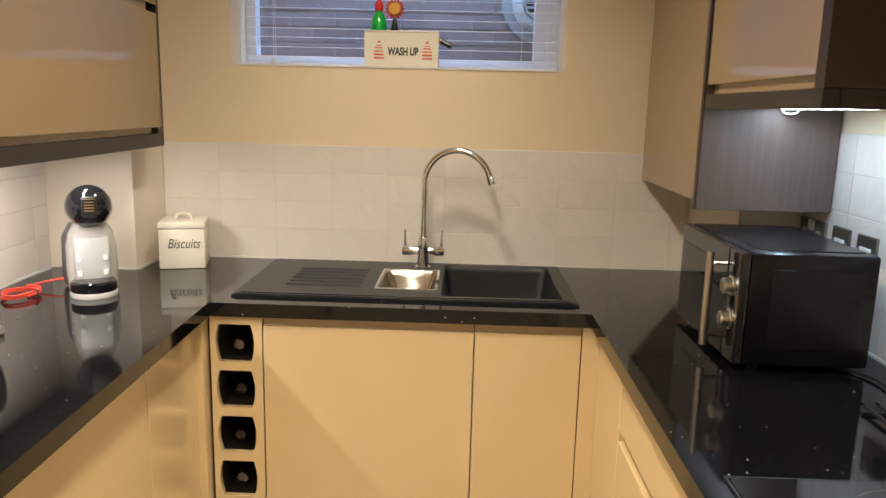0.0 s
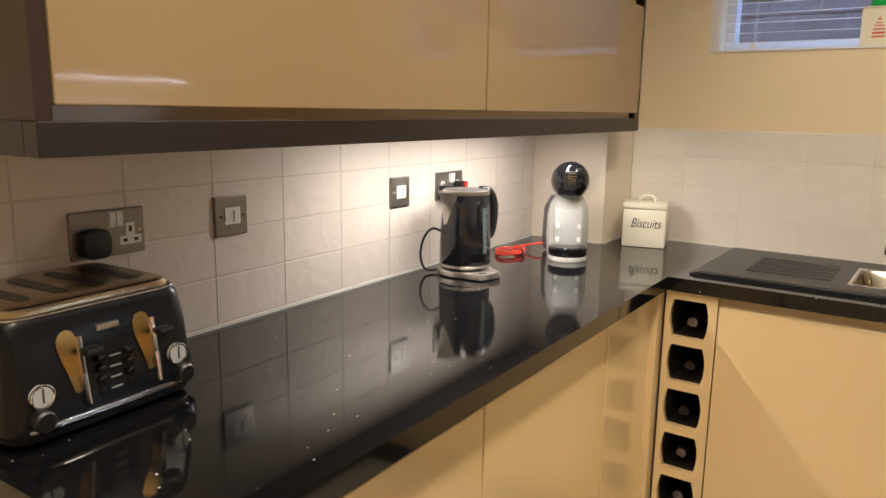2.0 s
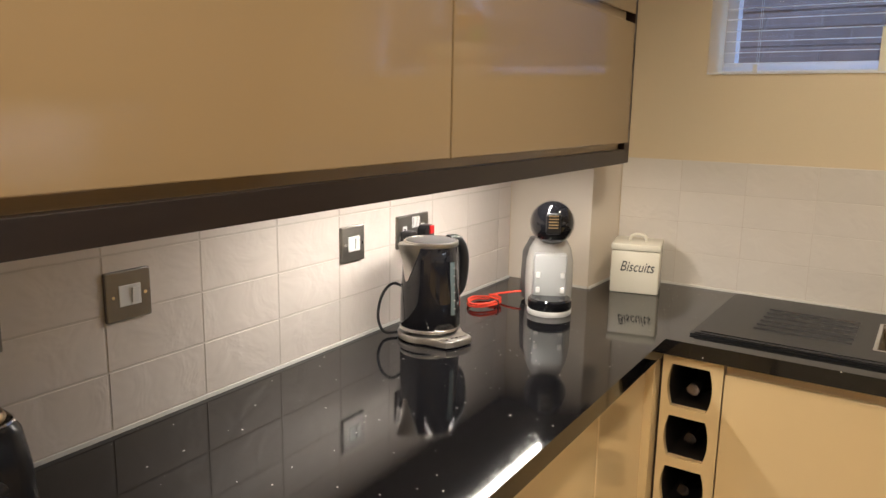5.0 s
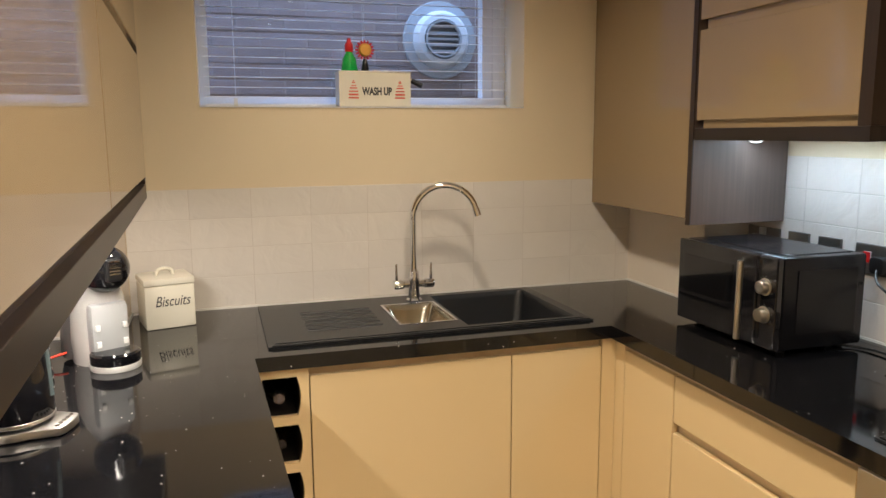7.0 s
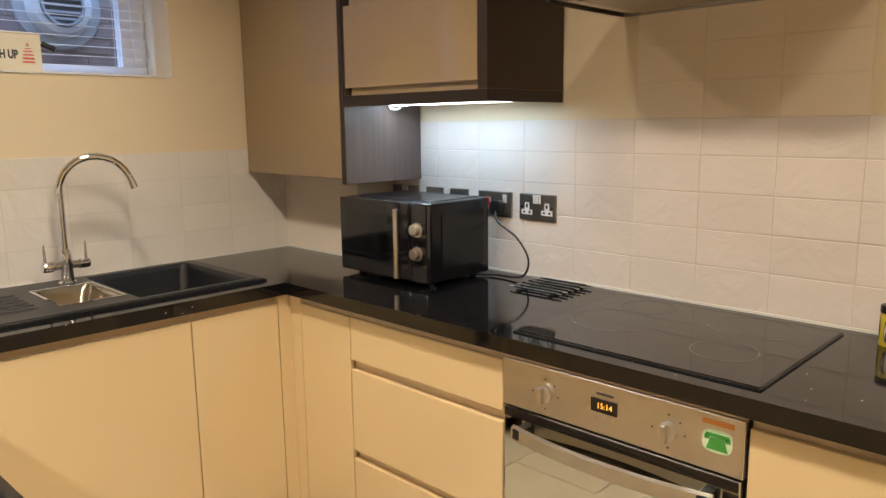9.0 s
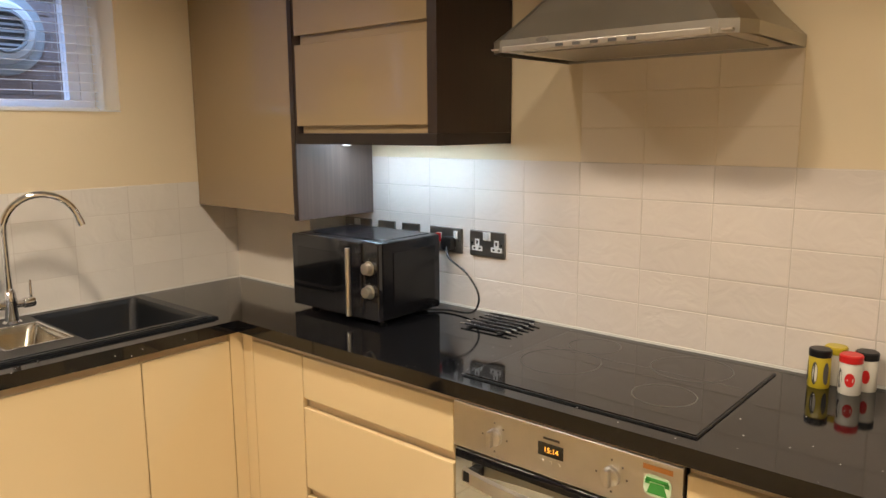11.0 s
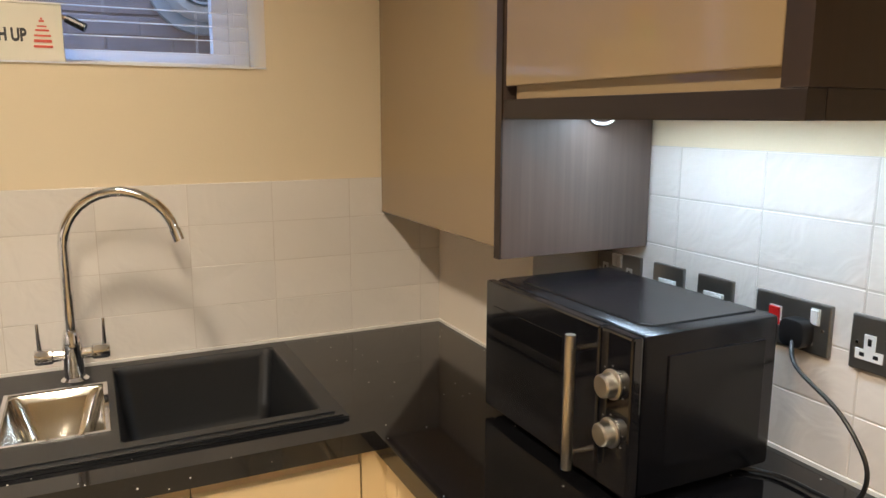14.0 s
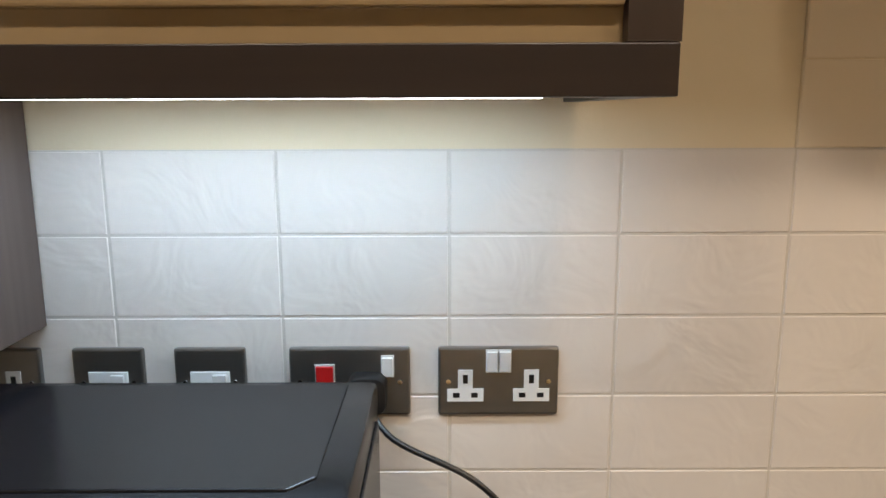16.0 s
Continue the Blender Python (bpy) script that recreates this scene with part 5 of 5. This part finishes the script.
for k in range(4):
    xx = -0.084 + 0.056 * k
    part("slot", prism([(xx + 0.0125 * math.copysign(abs(math.cos(a)) ** 0.6, math.cos(a)), 0.003 + 0.070 * math.copysign(abs(math.sin(a)) ** 0.35, math.sin(a))) for a in [2 * math.pi * q / 28 for q in range(28)]], TH - 0.004, TH + 0.0006), BLACK, toaster, "dark bread slot")
for sx in (-0.058, 0.058):
    dx, kx = math.copysign(0.107, sx), math.copysign(0.112, sx)
    bm = bmesh.new()
    edge = [(-0.020, 0.128), (-0.019, 0.139), (-0.013, 0.147), (-0.004, 0.150), (0.005, 0.146), (0.010, 0.134)]
    rows = [(-0.020, 0.010, 0.128), (-0.017, 0.010, 0.112), (-0.010, 0.010, 0.092), (-0.003, 0.010, 0.068), (0.003, 0.010, 0.044)]

    def face_y(z):
        return -TD - 0.0022 + (0.0 if z < 0.075 else 0.09 * (z - 0.075) if z < 0.12 else 0.004 + 0.21 * (z - 0.12))

    strip = [[bm.verts.new((sx + x, face_y(z), z)) for x in (x0, x1)] for x0, x1, z in rows]
    for p, q in zip(strip, strip[1:]):
        bm.faces.new((p[0], p[1], q[1], q[0]))
    cap = [bm.verts.new((sx + x, face_y(z), z)) for x, z in edge[1:]]
    bm.faces.new([strip[0][0], *cap, strip[0][1]])
    bmesh.ops.recalc_face_normals(bm, faces=bm.faces)
    part("lever_recess", bm, GOLD, toaster, "brushed brass lever recess", True)
    part("lever_slot", tube([(sx + 0.012, -TD - 0.010, 0.042), (sx + 0.012, -TD - 0.002, 0.085), (sx + 0.012, -TD + 0.005, 0.138)], 0.0045, 8), CHROME, toaster)
    part("lever", boxes((sx + 0.008, sx + 0.034, -TD - 0.022, -TD + 0.0, 0.112, 0.124), bevel=0.005), BLACK, toaster, smooth=True)
    dial = part("dial", lathe([(0, 0.003), (0.0135, 0.003), (0.0155, 0.0), (0.0155, -0.006)], 28, pose(dx, -TD - 0.004, 0.072, 90, 0, 0)), GREY_PL, toaster, "round pale dial", True)
    part("dial_rim", tube([(dx + 0.0155 * math.cos(2 * math.pi * k / 28), -TD - 0.006, 0.072 + 0.0155 * math.sin(2 * math.pi * k / 28)) for k in range(28)], 0.002, 6, closed=True), CHROME, dial)
    part("needle", boxes((dx - 0.001, dx + 0.001, -TD - 0.0085, -TD - 0.0070, 0.064, 0.084)), INK, dial)
    part("knob", lathe([(0.015, -0.006), (0.015, 0.014), (0.012, 0.017), (0, 0.017)], 24, pose(kx, -TD - 0.004, 0.041, 90, 0, 0)), BLACK, toaster, smooth=True)
for k in range(4):
    for sx in (-0.020, 0.024):
        part("button", lathe([(0.006, -0.006), (0.006, 0.004), (0, 0.005)], 14, pose(sx, -TD - 0.003, 0.052 + 0.016 * k, 90, 0, 0)), BLACK_GLOSS, toaster, smooth=True)
    part("button_mark", boxes((-0.007, 0.010, -TD - 0.0055, -TD - 0.003, 0.051 + 0.016 * k, 0.053 + 0.016 * k)), RING, toaster)
part("badge", boxes((-0.018, 0.018, -TD + 0.004, -TD + 0.014, 0.136, 0.146), bevel=0.003), STEEL, toaster, "small badge plate")
for xx in (-0.11, 0.11):
    for yy in (-0.09, 0.09):
        part("foot", boxes((xx - 0.012, xx + 0.012, yy - 0.012, yy + 0.012, 0, 0.009)), BLACK, toaster)

# ceiling downlights, the first two of them assumed
dl = thing("downlight", "small round recessed ceiling downlight, lit", "lamp", pose(LAMP_SPOTS[0][0], LAMP_SPOTS[0][1], CEIL), group="ceiling downlights")
part("bezel", lathe([(0.030, -0.004), (0.032, -0.008), (0.042, -0.004), (0.043, 0.0)], 28), CHROME, dl, smooth=True)
part("bulb", lathe([(0, -0.004), (0.030, -0.003), (0.030, 0.0)], 24), LAMP_ON, dl, "glowing bulb face")
for lx, ly in LAMP_SPOTS[1:]:
    copy_thing(dl, pose(lx, ly, CEIL))

# ---------------------------------------------------------------- tiles, as pieces
PIECES = {}


def piece(name, w, h, t, material, parent, m):
    """A chamfered slab w by h, t thick, its back on local z = 0."""
    key = (name, round(w, 4), round(h, 4), t, material.name)
    if key not in PIECES:
        bm = bmesh.new()
        c = min(0.0011, t / 2)
        lowr = [bm.verts.new((x, y, 0)) for x, y in ((-w / 2, -h / 2), (w / 2, -h / 2), (w / 2, h / 2), (-w / 2, h / 2))]
        mid = [bm.verts.new((v.co.x, v.co.y, t - c)) for v in lowr]
        top = [bm.verts.new((v.co.x - math.copysign(c, v.co.x), v.co.y - math.copysign(c, v.co.y), t)) for v in lowr]
        for a, b in ((lowr, mid), (mid, top)):
            for i in range(4):
                bm.faces.new((a[i - 1], a[i], b[i], b[i - 1]))
        bm.faces.new(top)
        bmesh.ops.recalc_face_normals(bm, faces=bm.faces)
        PIECES[key] = mesh_of(name, bm, material)
    ob = new(name, PIECES[key])
    ob.parent = parent
    ob.matrix_basis = m
    return ob


ROWS_Z = [0.918, 1.0215, 1.1215, 1.2215, 1.3215, 1.4215]
G = 0.0014


def tile_field(parent, a_edges, z_edges, place, material, bed, joint=G):
    for a0, a1 in zip(a_edges, a_edges[1:]):
        for z0, z1 in zip(z_edges, z_edges[1:]):
            w, hh = abs(a1 - a0) - 2 * joint, z1 - z0 - 2 * joint
            if w < 0.01:
                continue
            jig = pose(0, 0, random.uniform(-0.0003, 0.0003), random.uniform(-0.12, 0.12), random.uniform(-0.08, 0.08), 0)
            piece("tile", w, hh, bed, material, parent, place((a0 + a1) / 2, (z0 + z1) / 2) @ jig)


def edges(start, lo, hi, step=0.2005):
    k = math.floor((hi - start) / step)
    out = [hi]
    v = start + k * step
    while v > lo + 0.012:
        if hi - v > 0.012:
            out.append(v)
        v -= step
    return out + [lo]


def on_east(a, z):
    return Matrix(((0, 0, -1, XR + 0.001), (-1, 0, 0, a), (0, 1, 0, z), (0, 0, 0, 1)))


def on_west(a, z):
    return Matrix(((0, 0, 1, XL - 0.001), (1, 0, 0, a), (0, 1, 0, z), (0, 0, 0, 1)))


def on_north(a, z):
    return Matrix(((1, 0, 0, a), (0, 0, -1, 0.001), (0, 1, 0, z), (0, 0, 0, 1)))


# grout beds just behind the tile faces
solid("trim", boxes((XR - 0.0013, XR + 0.0035, -3.3, -0.478, C, 1.4215)), GROUT, "pale grout bed of the splashback", "trim", "structure")
askew(solid("trim", boxes((XL - 0.0035, XL + 0.0014, -2.6, -0.245, C, 1.4215)), GROUT, "pale grout bed of the splashback", "trim", "structure"))
solid("trim", boxes((-1.862, 0.0, -0.0001, 0.0035, C, 1.3215)), GROUT, "pale grout bed of the splashback", "trim", "structure")
tile_field(wall_east, edges(-1.325, -3.3, -0.478), ROWS_Z, on_east, TILE, 0.0035)
tile_field(wall_east, [-1.526, -1.7265, -1.927, -2.127], [1.4215, 1.5215, 1.6215, 1.72], on_east, PAINTED_TILE, 0.0026, 0.0006)
solid("trim", boxes((XR - 0.0003, XR + 0.0035, -2.127, -1.526, 1.4217, 1.72)), PAINT, "painted joints of the tiles above the splashback", "trim", "structure")
tile_field(wall_west, edges(-1.535, -2.6, -0.245), ROWS_Z, on_west, TILE, 0.0035)
tile_field(wall_north, edges(-0.26, -1.862, 0.0), ROWS_Z[:5], on_north, TILE_BACK, 0.0018, 0.0005)

for i in range(6):
    for j in range(11):
        piece("tile", 0.396, 0.396, 0.006, FLOOR_T, floor, pose(XL + 0.2 + 0.4 * i, -0.2 - 0.4 * j, -0.006))

# bricks of the neighbouring wall that the window shows
BZ0 = 1.2
for r in range(22):
    for k in range(15):
        x = -2.35 + 0.225 * k + (0.1125 if r % 2 else 0)
        ob = piece("brick", 0.215, 0.065, 0.012, BRICK, backing, Matrix(((1, 0, 0, x), (0, 0, -1, OUT + 0.018 + random.uniform(-0.002, 0.002)), (0, 1, 0, BZ0 + 0.075 * r), (0, 0, 0, 1))))
